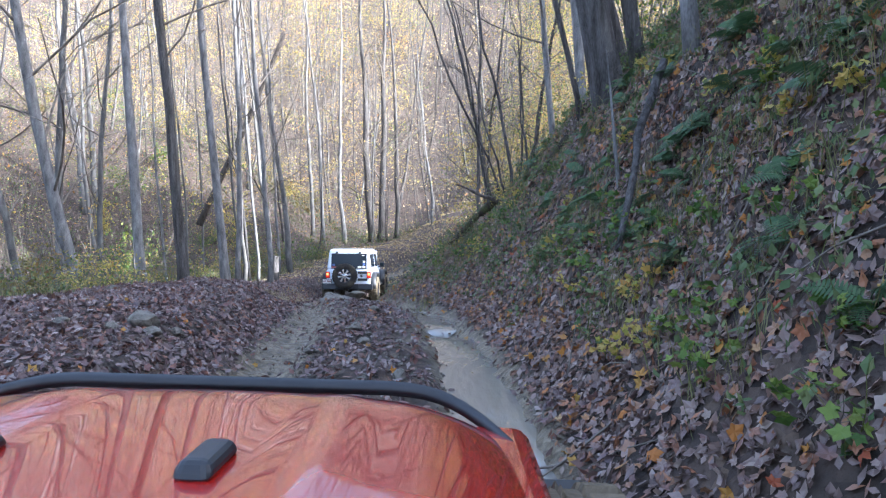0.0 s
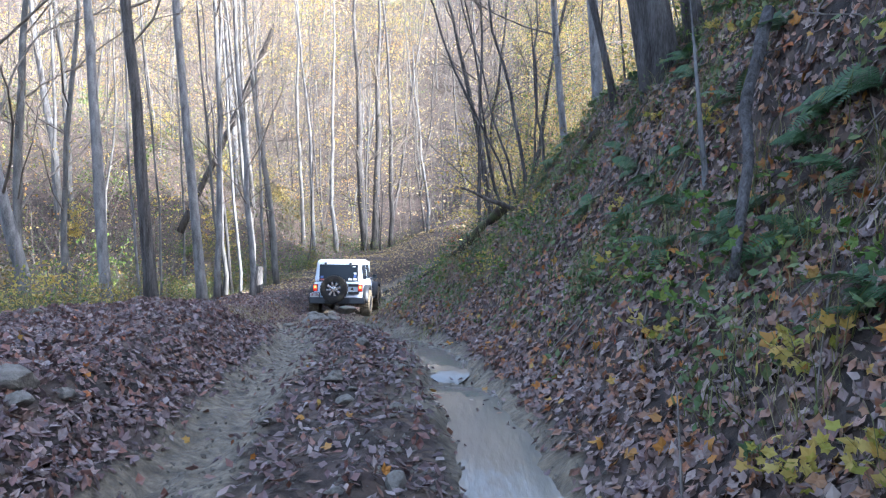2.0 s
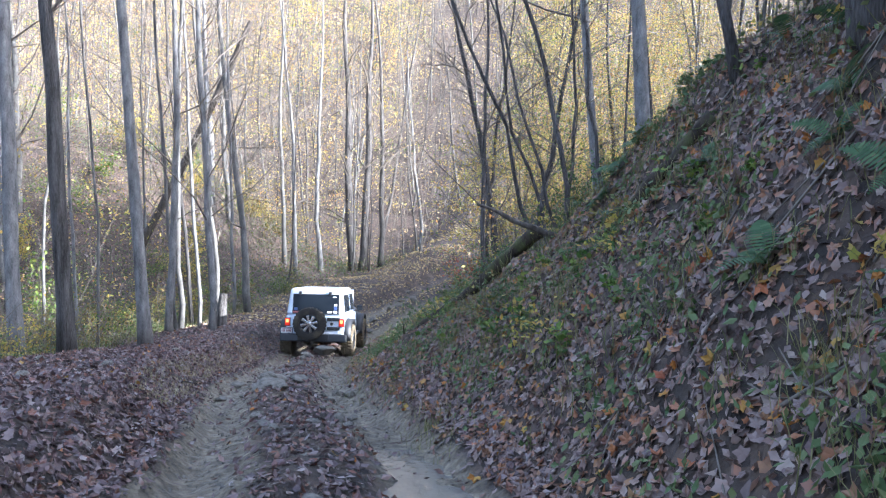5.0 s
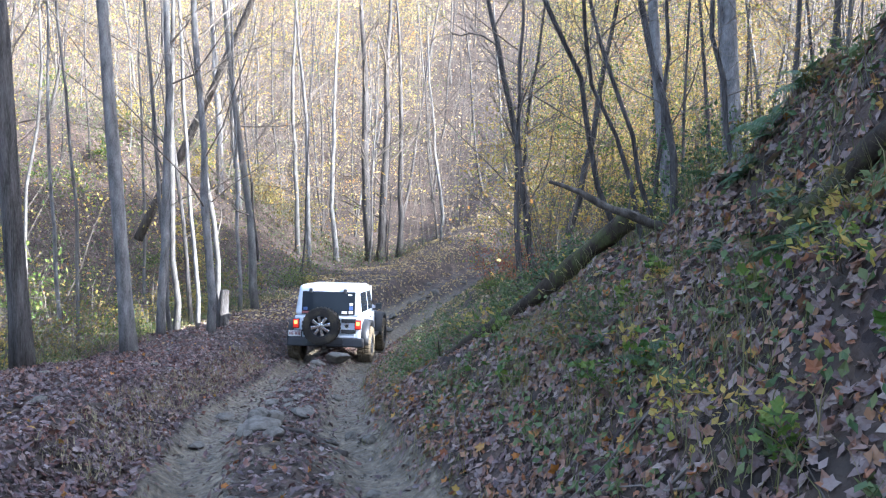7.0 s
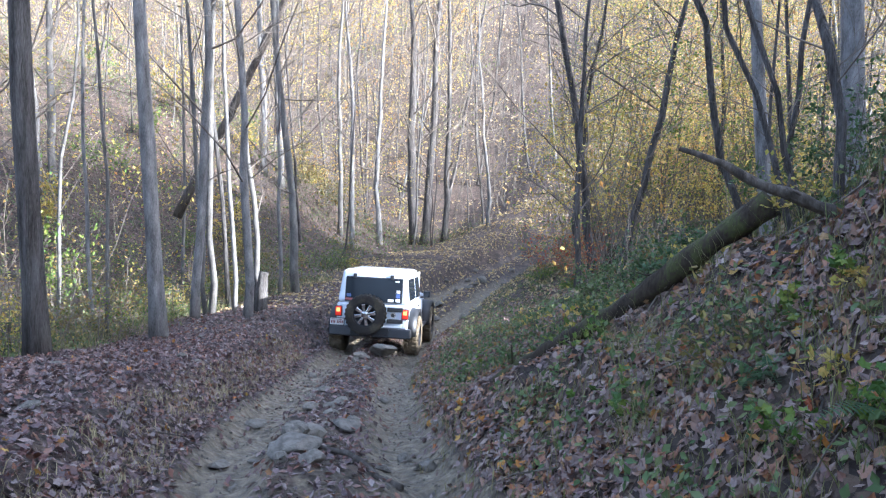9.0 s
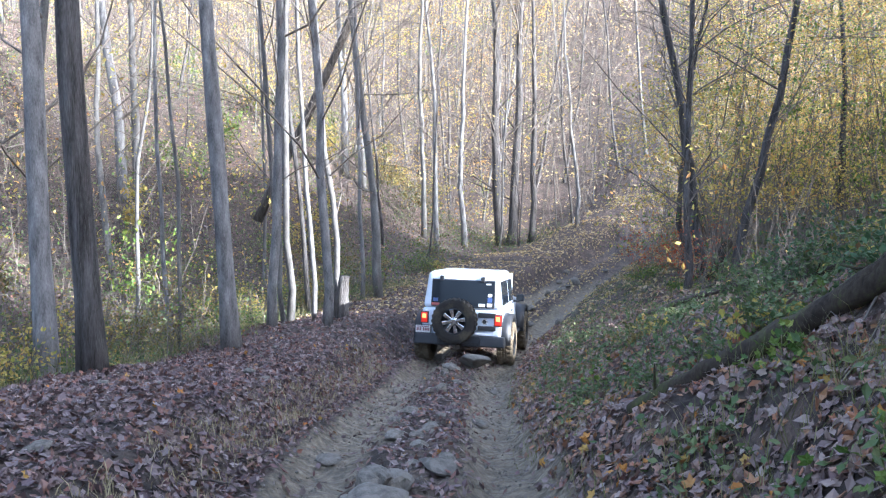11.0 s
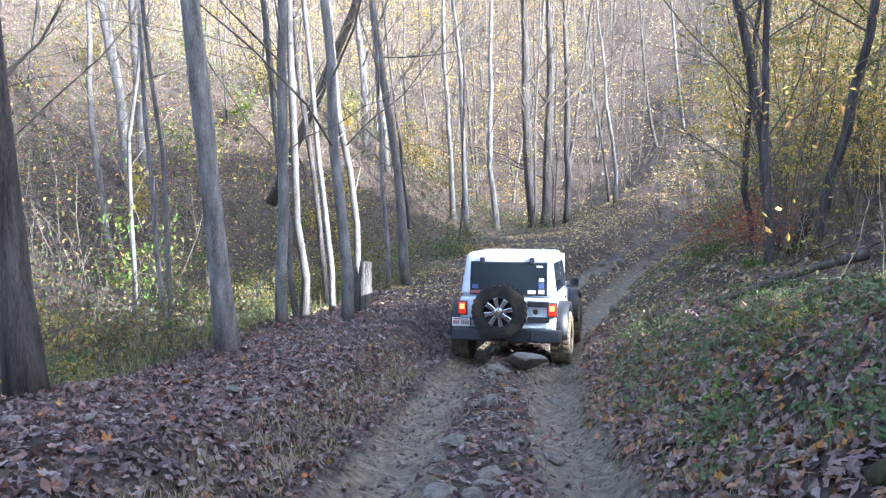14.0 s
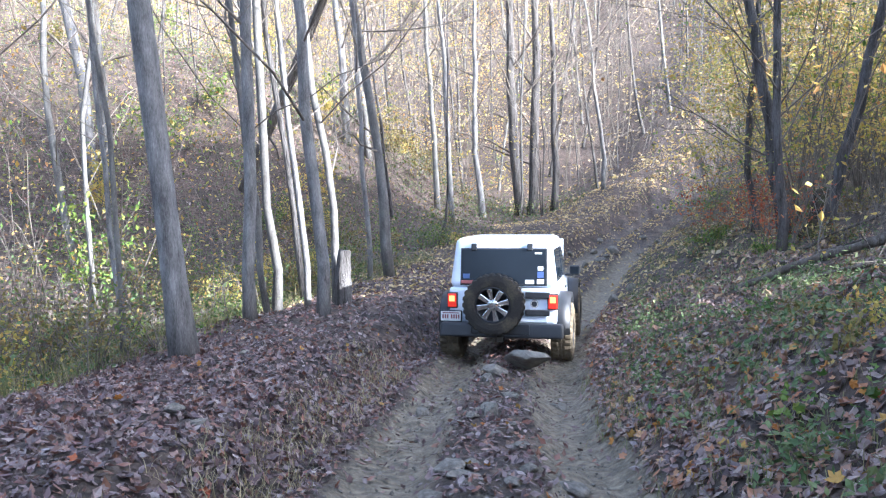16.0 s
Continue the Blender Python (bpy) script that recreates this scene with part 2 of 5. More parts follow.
BRUSH = material("brush_leaf", [(0.09, 0.11, 0.03), (0.18, 0.17, 0.05), (0.30, 0.25, 0.08), (0.22, 0.13, 0.06), (0.12, 0.14, 0.04)], scale=2, rough=0.65, bump=0.0, island=0.9, translucent=0.3)

WEED = material("weed_leaf", [(0.055, 0.095, 0.036), (0.105, 0.155, 0.058), (0.18, 0.205, 0.08), (0.085, 0.135, 0.06)], scale=2, rough=0.6, bump=0.0, island=0.85, translucent=0.25)


def ground_material():
    """Leafy soil, and mud where the wheels run ('mud' and 'wet' are properties of the ground itself)."""
    m = bpy.data.materials.new("forest_floor")
    m.use_nodes = True
    n, l = m.node_tree.nodes, m.node_tree.links
    b = n["Principled BSDF"]
    tc = n.new("ShaderNodeTexCoord")

    def noise_of(scale, detail=6.0, rough=0.6):
        t = n.new("ShaderNodeTexNoise")
        t.inputs["Scale"].default_value, t.inputs["Detail"].default_value, t.inputs["Roughness"].default_value = scale, detail, rough
        l.new(tc.outputs["Object"], t.inputs["Vector"])
        return t.outputs["Fac"]

    def ramp_of(fac, stops):
        r = n.new("ShaderNodeValToRGB")
        l.new(fac, r.inputs["Fac"])
        while len(r.color_ramp.elements) < len(stops):
            r.color_ramp.elements.new(0.5)
        for e, (p, c) in zip(r.color_ramp.elements, stops):
            e.position, e.color = p, (*c, 1)
        return r.outputs["Color"]

    cells = n.new("ShaderNodeTexVoronoi")
    cells.inputs["Scale"].default_value = 13
    l.new(tc.outputs["Object"], cells.inputs["Vector"])
    leafy = ramp_of(cells.outputs["Color"], [(0.1, (0.035, 0.026, 0.023)), (0.35, (0.085, 0.06, 0.05)), (0.6, (0.125, 0.088, 0.066)), (0.8, (0.17, 0.12, 0.085)), (1, (0.06, 0.043, 0.037))])
    soil = ramp_of(noise_of(5), [(0.3, (0.022, 0.018, 0.015)), (0.5, (0.055, 0.042, 0.033)), (0.7, (0.10, 0.078, 0.058))])
    mud = ramp_of(noise_of(9, 8, 0.7), [(0.30, (0.06, 0.048, 0.034)), (0.44, (0.14, 0.113, 0.076)), (0.58, (0.235, 0.195, 0.132)), (0.72, (0.37, 0.315, 0.22))])
    patch = n.new("ShaderNodeMix")
    patch.data_type = "RGBA"
    l.new(ramp_of(noise_of(2.2), [(0.4, (0, 0, 0)), (0.6, (1, 1, 1))]), patch.inputs["Factor"])
    l.new(leafy, patch.inputs[6])
    l.new(soil, patch.inputs[7])
    at = n.new("ShaderNodeAttribute")
    at.attribute_name = "mud"
    edge = n.new("ShaderNodeMath")
    edge.operation = "MULTIPLY_ADD"
    l.new(noise_of(6, 8, 0.75), edge.inputs[0])
    edge.inputs[1].default_value = 1.3
    shift = n.new("ShaderNodeMath")
    shift.operation = "ADD"
    l.new(at.outputs["Fac"], shift.inputs[0])
    shift.inputs[1].default_value = -0.66
    l.new(shift.outputs[0], edge.inputs[2])
    edge.use_clamp = True
    sharp = ramp_of(edge.outputs[0], [(0.3, (0, 0, 0)), (0.65, (1, 1, 1))])
    both = n.new("ShaderNodeMix")
    both.data_type = "RGBA"
    l.new(sharp, both.inputs["Factor"])
    l.new(patch.outputs[2], both.inputs[6])
    l.new(mud, both.inputs[7])
    l.new(both.outputs[2], b.inputs["Base Color"])
    wet = n.new("ShaderNodeAttribute")
    wet.attribute_name = "wet"
    wr = n.new("ShaderNodeMath")
    wr.operation = "MULTIPLY_ADD"
    l.new(wet.outputs["Fac"], wr.inputs[0])
    wr.inputs[1].default_value, wr.inputs[2].default_value = -0.55, 0.92
    l.new(wr.outputs[0], b.inputs["Roughness"])
    b.inputs["Specular IOR Level"].default_value = 0.4
    bp = n.new("ShaderNodeBump")
    bp.inputs["Strength"].default_value, bp.inputs["Distance"].default_value = 0.8, 0.04
    add = n.new("ShaderNodeMath")
    add.operation = "ADD"
    l.new(noise_of(30, 8, 0.7), add.inputs[0])
    l.new(cells.outputs["Distance"], add.inputs[1])
    tread = n.new("ShaderNodeTexWave")   # tyre lugs pressed into the mud
    tread.bands_direction = "Y"
    tread.inputs["Scale"].default_value, tread.inputs["Distortion"].default_value, tread.inputs["Detail"].default_value = 3.2, 2.6, 3.0
    tread.inputs["Detail Scale"].default_value = 2.0
    l.new(tc.outputs["Object"], tread.inputs["Vector"])
    press = n.new("ShaderNodeMath")
    press.operation = "MULTIPLY"
    l.new(tread.outputs["Fac"], press.inputs[0])
    l.new(sharp, press.inputs[1])
    total = n.new("ShaderNodeMath")
    total.operation = "MULTIPLY_ADD"
    l.new(press.outputs[0], total.inputs[0])
    total.inputs[1].default_value = 0.4
    l.new(add.outputs[0], total.inputs[2])
    l.new(total.outputs[0], bp.inputs["Height"])
    l.new(bp.outputs[0], b.inputs["Normal"])
    return m


GROUND = ground_material()

# ---- mesh helpers ----


class Soup:
    """Collects vertices and faces of many pieces for one mesh."""

    def __init__(self):
        self.v, self.q, self.t, self.n = [], [], [], 0

    def add(self, verts, quads=None, tris=None):
        verts = np.asarray(verts, float).reshape(-1, 3)
        if quads is not None and len(quads):
            self.q.append(np.asarray(quads, np.int64).reshape(-1, 4) + self.n)
        if tris is not None and len(tris):
            self.t.append(np.asarray(tris, np.int64).reshape(-1, 3) + self.n)
        self.v.append(verts)
        self.n += len(verts)

    def mesh(self, name, smooth=True):
        v = np.concatenate(self.v)
        q = np.concatenate(self.q) if self.q else np.zeros((0, 4), np.int64)
        t = np.concatenate(self.t) if self.t else np.zeros((0, 3), np.int64)
        me = bpy.data.meshes.new(name)
        me.vertices.add(len(v))
        me.vertices.foreach_set("co", v.astype(np.float32).ravel())
        loops = np.concatenate([q.ravel(), t.ravel()]).astype(np.int32)
        me.loops.add(len(loops))
        me.loops.foreach_set("vertex_index", loops)
        me.polygons.add(len(q) + len(t))
        starts = np.concatenate([np.arange(len(q)) * 4, len(q) * 4 + np.arange(len(t)) * 3]).astype(np.int32)
        me.polygons.foreach_set("loop_start", starts)
        me.polygons.foreach_set("use_smooth", np.full(len(starts), smooth))
        me.update(calc_edges=True)
        return me


def solid(name, soup, mat, parent=None, label="", smooth=True):
    me = soup.mesh(name, smooth)
    me.materials.append(mat)
    ob = new(name, me)
    if parent:
        ob.parent = parent
    if label:
        ob["label"] = label
    return ob


def tube(soup, pts, radii, sides=6, cap=True, rough=0.0, rng=None):
    """A tapering tube along points."""
    pts, radii = np.asarray(pts, float), np.asarray(radii, float)
    n = len(pts)
    d = np.gradient(pts, axis=0)
    d /= np.linalg.norm(d, axis=1)[:, None] + 1e-9
    up = np.tile([[0.31, 0.95, 0.02]], (n, 1))
    if abs(d[0] @ up[0]) > 0.9:
        up = np.tile([[0.05, 0.1, 0.99]], (n, 1))
    a = np.cross(d, up)
    a /= np.linalg.norm(a, axis=1)[:, None] + 1e-9
    b = np.cross(d, a)
    ang = np.arange(sides) * 2 * math.pi / sides
    r = radii[:, None] * np.ones((1, sides))
    if rough and rng is not None:
        r = r * (1 + rough * rng.uniform(-1, 1, (n, sides)))
    ring = pts[:, None, :] + r[..., None] * (np.cos(ang)[None, :, None] * a[:, None, :] + np.sin(ang)[None, :, None] * b[:, None, :])
    i = np.arange(n - 1)[:, None] * sides
    j = np.arange(sides)[None, :]
    k = (j + 1) % sides
    quads = np.stack([i + j, i + k, i + sides + k, i + sides + j], -1).reshape(-1, 4)
    verts = ring.reshape(-1, 3)
    tris = []
    if cap:
        verts = np.concatenate([verts, pts[:1], pts[-1:]])
        c0, c1, e = n * sides, n * sides + 1, (n - 1) * sides
        tris = [(c0, (s + 1) % sides, s) for s in range(sides)] + [(c1, e + s, e + (s + 1) % sides) for s in range(sides)]
    soup.add(verts, quads, tris)


def scatter(soup, template, faces, places, normals, sizes, spins, tilt, rng, quads=False):
    """Copies of a small flat template (n x 3, z along the normal) at places."""
    m = len(places)
    nz = np.asarray(normals, float) + tilt * rng.normal(size=(m, 3))
    nz /= np.linalg.norm(nz, axis=1)[:, None]
    ref = np.stack([np.cos(spins), np.sin(spins), np.zeros(m)], -1)
    ax = ref - (ref * nz).sum(1)[:, None] * nz
    ax /= np.linalg.norm(ax, axis=1)[:, None] + 1e-9
    ay = np.cross(nz, ax)
    t = np.asarray(template, float)
    curl = rng.uniform(0.2, 1.8, m) * rng.choice([-1, 1, 1], m)
    v = places[:, None, :] + sizes[:, None, None] * (t[None, :, 0:1] * ax[:, None, :] + t[None, :, 1:2] * ay[:, None, :] + (t[None, :, 2:3] * curl[:, None, None]) * nz[:, None, :])
    f = np.asarray(faces)[None] + (np.arange(m) * len(t))[:, None, None]
    if quads:
        soup.add(v.reshape(-1, 3), quads=f.reshape(-1, 4))
    else:
        soup.add(v.reshape(-1, 3), tris=f.reshape(-1, 3))


def slope_normal(x, y):
    e = 0.08
    nx = -(height(x + e, y) - height(x - e, y)) / (2 * e)
    ny = -(height(x, y + e) - height(x, y - e)) / (2 * e)
    v = np.stack([nx, ny, np.ones_like(nx)], -1)
    return v / np.linalg.norm(v, axis=1)[:, None]


def on_ground(x, y, lift=0.0):
    return np.stack([x, y, height(x, y) + lift], -1)


def maple_leaf():
    """A lobed leaf as a fan about its middle, one unit across."""
    radii = [0.2, 0.36, 0.29, 0.48, 0.33, 0.56, 0.33, 0.48, 0.29, 0.36]
    pts = [(0, 0.02, 0.0)]
    for i, r in enumerate(radii):
        a = -math.pi / 2 + i * 2 * math.pi / len(radii)
        pts.append((r * math.cos(a), r * math.sin(a), 0.6 * r * r * (1.0 if i % 2 else 0.35)))
    return pts, [(0, i, i % 10 + 1) for i in range(1, 11)]


def oval_leaf():
    pts = [(0, -0.48, 0.03), (0.29, -0.06, 0.09), (0.04, 0.5, 0.1), (-0.27, -0.1, 0.06), (0, 0.0, -0.02)]
    return pts, [(0, 1, 4), (1, 2, 4), (2, 3, 4), (3, 0, 4)]


def card_leaf():
    return [(0, -0.5, 0), (0.27, 0, 0.08), (0, 0.5, 0), (-0.27, 0, 0.08)], [(0, 1, 2), (0, 2, 3)]

# ---- the ground ----


def spaced(a, b, fine_a, fine_b, fine, grow=1.12, largest=9.0):
    s = list(np.arange(fine_a, fine_b, fine))
    d, v = fine, s[-1]
    while v < b:
        d = min(d * grow, largest)
        v += d
        s.append(v)
    d, v, low = fine, fine_a, []
    while v > a:
        d = min(d * grow, largest)
        v -= d
        low.append(v)
    return np.array(low[::-1] + s)


def build_ground():
    xs, ys = spaced(-420, 420, -7.5, 3.2, 0.085), spaced(-160, 620, 3.0, 31.0, 0.1)
    gx, gy = np.meshgrid(xs, ys)
    z = height(gx, gy)
    u = gx - trail_x(gy)
    half = rut_half(gy)
    soup = Soup()
    w, h = len(xs), len(ys)
    i = (np.arange(h - 1)[:, None] * w + np.arange(w - 1)[None, :]).reshape(-1)
    soup.add(np.stack([gx, gy, z], -1).reshape(-1, 3), np.stack([i, i + 1, i + w + 1, i + w], -1))
    ob = solid("ground", soup, GROUND)
    ruts = np.exp(-((u - half) / 0.36) ** 4) + np.exp(-((u + half) / 0.33) ** 4)
    base = 0.4 * np.exp(-(u / 1.3) ** 6) * (0.6 + 0.6 * wave(gx, gy, 3.1, 12)) + 0.35 * np.exp(-((u + 1.55) / 0.35) ** 2) * step(15, 18, gy)
    mud = np.clip(ruts + base, 0, 1) * step(-40, -5, gy) * (1 - 0.75 * step(36, 52, gy))
    wet = np.clip(np.exp(-((u - half) / 0.3) ** 2) * (1 - step(11, 16, gy)) + 0.6 * ruts, 0, 1)
    for name, value in (("mud", mud), ("wet", wet)):
        a = ob.data.attributes.new(name, "FLOAT", "POINT")
        a.data.foreach_set("value", value.astype(np.float32).ravel())
    tagged(ob, "brown forest floor of soil, leaves and rutted mud", "ground", kind="structure")


build_ground()

# ---- trees ----


def limb_path(rng, start, direction, length, n, wander, rise):
    p, d = [np.array(start, float)], np.array(direction, float)
    d /= np.linalg.norm(d)
    for _ in range(n - 1):
        d = d + rng.normal(0, wander, 3) + (0, 0, rise)
        d /= np.linalg.norm(d)
        p.append(p[-1] + d * length / (n - 1))
    return np.array(p)


def grow(rng, trunk_soup, crown_soup, base, tall, radius, lean, sides=10, limbs=12, first=0.3, sub=3, twigs=3, wander=0.02, segs=14, spread=0.5, top=None, light=False):
    """One bare tree: a tapering trunk with a root flare, limbs, side limbs and twigs."""
    t = np.linspace(0, 1, segs) ** 1.1
    off = np.cumsum(np.cumsum(rng.normal(0, wander * 0.22, (segs, 2)), axis=0), axis=0) * tall / segs + np.cumsum(rng.normal(0, wander * 0.5, (segs, 2)), axis=0) * tall / segs
    off -= off[0]
    pts = np.stack([base[0] + lean[0] * tall * t + off[:, 0], base[1] + lean[1] * tall * t + off[:, 1], base[2] - 0.25 + (tall + 0.25) * t], -1)
    if top is not None:
        pts[:, :2] += np.asarray(top) * (t ** 2)[:, None]
    rad = radius * (1 - 0.8 * t ** 1.25) * (1 + 0.28 * np.exp(-t * tall / 0.3)) * (1 + 0.045 * np.sin(t * tall * 1.7 + radius * 90))
    tube(trunk_soup, pts, rad, sides, rough=0.08, rng=rng)
    for i in range(limbs):
        f = first + (0.97 - first) * (i + rng.uniform(0, 1)) / limbs
        k = f ** (1 / 1.1) * (segs - 1)
        a, b = int(k), min(int(k) + 1, segs - 1)
        s = pts[a] + (pts[b] - pts[a]) * (k - a)
        r = radius * (1 - 0.82 * f) * rng.uniform(0.3, 0.55) * min(1.0, 0.35 + 1.1 * f)
        ang = rng.uniform(0, 2 * math.pi)
        length = tall * rng.uniform(0.12, 0.26) * (1.25 - f) * spread * 2
        up = rng.uniform(0.25, 1.3)
        p = limb_path(rng, s, (math.cos(ang), math.sin(ang), up), length, 4 if light else 6, 0.16, 0.05)
        tube(crown_soup, p, np.linspace(r, r * 0.3, len(p)), 3 if light else 5, cap=False)
        for _ in range(sub):
            j = rng.randint(1, len(p) - 1)
            d = (p[j] - p[j - 1]) / (np.linalg.norm(p[j] - p[j - 1]) + 1e-9) + rng.normal(0, 0.6, 3) + (0, 0, 0.2)
            q = limb_path(rng, p[j], d, length * rng.uniform(0.3, 0.6), 3 if light else 4, 0.22, 0.05)
            tube(crown_soup, q, np.linspace(r * 0.42, r * 0.15 + 0.002, len(q)), 3, cap=False)
            for _ in range(twigs):
                m = rng.randint(1, len(q))
                e = limb_path(rng, q[m], (q[m] - q[m - 1]) * 3 + rng.normal(0, 0.5, 3), length * rng.uniform(0.12, 0.3), 2 if light else 3, 0.3, 0.05)
                tube(crown_soup, e, np.linspace(r * 0.16 + 0.002, 0.002, len(e)), 3, cap=False)
    return pts


def tree(x, y, dia, lean=(0, 0), tall=17, bark=None, seed=1, label="", limbs=13, first=0.3, name="tree", group="woodland trees", sink=0.0, wander=0.03, top=None, category="tree", sub=3, twigs=3, segs=14, spread=0.75, sides=12):
    rng = np.random.RandomState(seed)
    z = float(height(x, y)) - sink
    root = tagged(new(name), label or "tall bare grey tree rising from leaf-covered slope", category, group)
    root.location = (x, y, z)
    ts, cs = Soup(), Soup()
    grow(rng, ts, cs, (0, 0, 0), tall, dia / 2, lean, limbs=limbs, first=first, wander=wander, top=top, sub=sub, twigs=twigs, segs=segs, spread=spread, sides=sides)
    solid("trunk", ts, bark or BARK, root)
    solid("crown", cs, TWIG, root)
    return root



def main_trees():
    """The trunks that stand close enough to be told apart."""
    big, thin = "tall bare tree with rough dark bark beside the trail", "slim pale-barked tree in the hollow"
    tree(-7.57, 21.95, 0.31, (-0.078, 0.0), 19, BARK_DARK, 11, big, first=0.3, limbs=13, wander=0.05)
    tree(-7.63, 25.55, 0.29, (-0.09, 0.0), 19, BARK, 12, "straight smooth grey tree at the edge of the shoulder", first=0.5, limbs=12)
    tree(-9.30, 23.20, 0.31, (-0.08, 0.0), 18, BARK, 13, big, first=0.45)
    for i, (x, y, d, l) in enumerate([(-8.25, 29.1, 0.11, -0.092), (-8.32, 29.5, 0.16, -0.067), (-7.95, 30.0, 0.11, -0.08), (-7.60, 30.5, 0.15, -0.09),
                                      (-8.84, 32.0, 0.13, -0.12), (-8.12, 35.7, 0.26, -0.085), (-8.63, 35.6, 0.13, -0.033)]):
        tree(x, y, d, (l, 0.0), 15 + i % 3, (BARK_PALE, BARK_PALE, BARK, BARK_PALE, BARK_DARK, BARK_PALE, BARK)[i], 20 + i,
             "slim pale tree in a close clump at the shoulder's edge", first=0.16, limbs=14, wander=0.09)
    for i, (x, y, d, l) in enumerate([(-16.6, 34.8, 0.2, -0.07), (-20.2, 40.3, 0.4, -0.08), (-19.7, 40.5, 0.33, -0.085), (-10.94, 29.1, 0.1, -0.1), (-9.4, 26.8, 0.08, -0.04),
                                      (-9.3, 48.8, 0.26, 0.01), (-10.4, 50.7, 0.27, -0.055), (-14.4, 50.0, 0.38, -0.024), (-13.5, 50.3, 0.3, -0.055), (-8.7, 53.0, 0.3, -0.015)]):
        tree(x, y, d, (l, 0.0), 17, (BARK_PALE, BARK)[i % 2], 40 + i, thin, first=0.16, limbs=15, wander=0.09)
    for i, (x, y, d, l) in enumerate([(-7.4, 57.4, 0.56, -0.06), (-6.9, 57.6, 0.54, 0.06), (-5.7, 57.9, 0.38, 0.035)]):
        tree(x, y, d, (l, 0.0), 20, BARK_DARK, 60 + i, "dark forked trunk where the trail bends", first=0.12, limbs=18, wander=0.09)
    for i, (x, y, d, l) in enumerate([(-3.1, 60.6, 0.25, 0.03), (1.32, 36.5, 0.29, -0.19), (1.94, 35.6, 0.24, 0.2), (0.9, 38.0, 0.18, -0.03), (0.5, 33.0, 0.17, -0.07)]):
        tree(x, y, d, (l, 0.0), 14, BARK_DARK if i else BARK, 70 + i, "leaning dark tree on the far bank", first=0.12, limbs=17, wander=0.14)
    for i, (x, y, d, l) in enumerate([(-13.1, 25.3, 0.28, 0.01), (-9.9, 21.2, 0.34, -0.13), (-12.2, 26.3, 0.2, -0.045), (-8.15, 28.2, 0.2, -0.058), (-14.0, 25.2, 0.24, -0.1), (-7.1, 28.6, 0.2, -0.07)]):
        tree(x, y, d, (l, 0.0), 17, (BARK_PALE, BARK)[i % 2], 80 + i, thin, first=0.18, limbs=15, wander=0.09)
    # up on the cut bank
    tree(2.30, 12.45, 0.45, (-0.2, 0.02), 17, BARK_DARK, 90, "thick furrowed tree leaning out from the steep bank", first=0.3, sink=0.3, sides=22, segs=22, wander=0.012)
    tree(2.72, 12.75, 0.24, (-0.14, 0.02), 14, BARK_DARK, 97, "second stem behind the thick furrowed tree", first=0.3, sink=0.3)
    tree(2.13, 14.67, 0.1, (-0.22, 0.0), 9, BARK_DARK, 98, "slim dark tree on the bank's edge", first=0.2, limbs=12, wander=0.05)
    tree(1.81, 9.5, 0.045, (-0.12, 0.0), 1.3, BARK, 99, "short mossy sapling stem among the ferns", first=0.6, limbs=4, name="sapling", category="sapling", group="bank saplings")
    tree(2.9, 14.4, 0.28, (-0.26, 0.02), 15, BARK_DARK, 91, "dark tree leaning out from the steep bank", first=0.35, sink=0.4)
    tree(2.47, 9.3, 0.15, (-0.13, 0.02), 11, BARK, 92, "young grey tree on the steep bank", first=0.4)
    tree(3.24, 10.6, 0.15, (0.14, 0.03), 11, BARK, 93, "young grey tree on the steep bank", first=0.4)
    tree(3.55, 23.2, 0.34, (-0.05, 0.0), 18, BARK, 94, "grey tree on the wooded hillside", first=0.3)
    tree(3.07, 25.2, 0.23, (-0.11, 0.0), 16, BARK, 95, "grey tree on the wooded hillside", first=0.3)
    for i, (x, y, d, l, c) in enumerate([(0.95, 19.0, 0.065, -0.33, -0.6), (1.06, 17.8, 0.075, -0.22, -0.5), (1.0, 18.1, 0.05, -0.5, 0.3), (1.2, 18.4, 0.05, -0.15, -0.6), (1.3, 19.6, 0.06, 0.05, -0.9), (1.5, 17.2, 0.05, -0.1, 0.8)]):
        tree(x, y, d, (l, 0.0), 7.5 - 0.5 * i, BARK_DARK, 100 + i, "thin crooked sapling leaning over the trail", first=0.12, limbs=12, wander=0.26, top=(c, 0.2), name="sapling", category="sapling",
             group="bank saplings", spread=0.7)


main_trees()


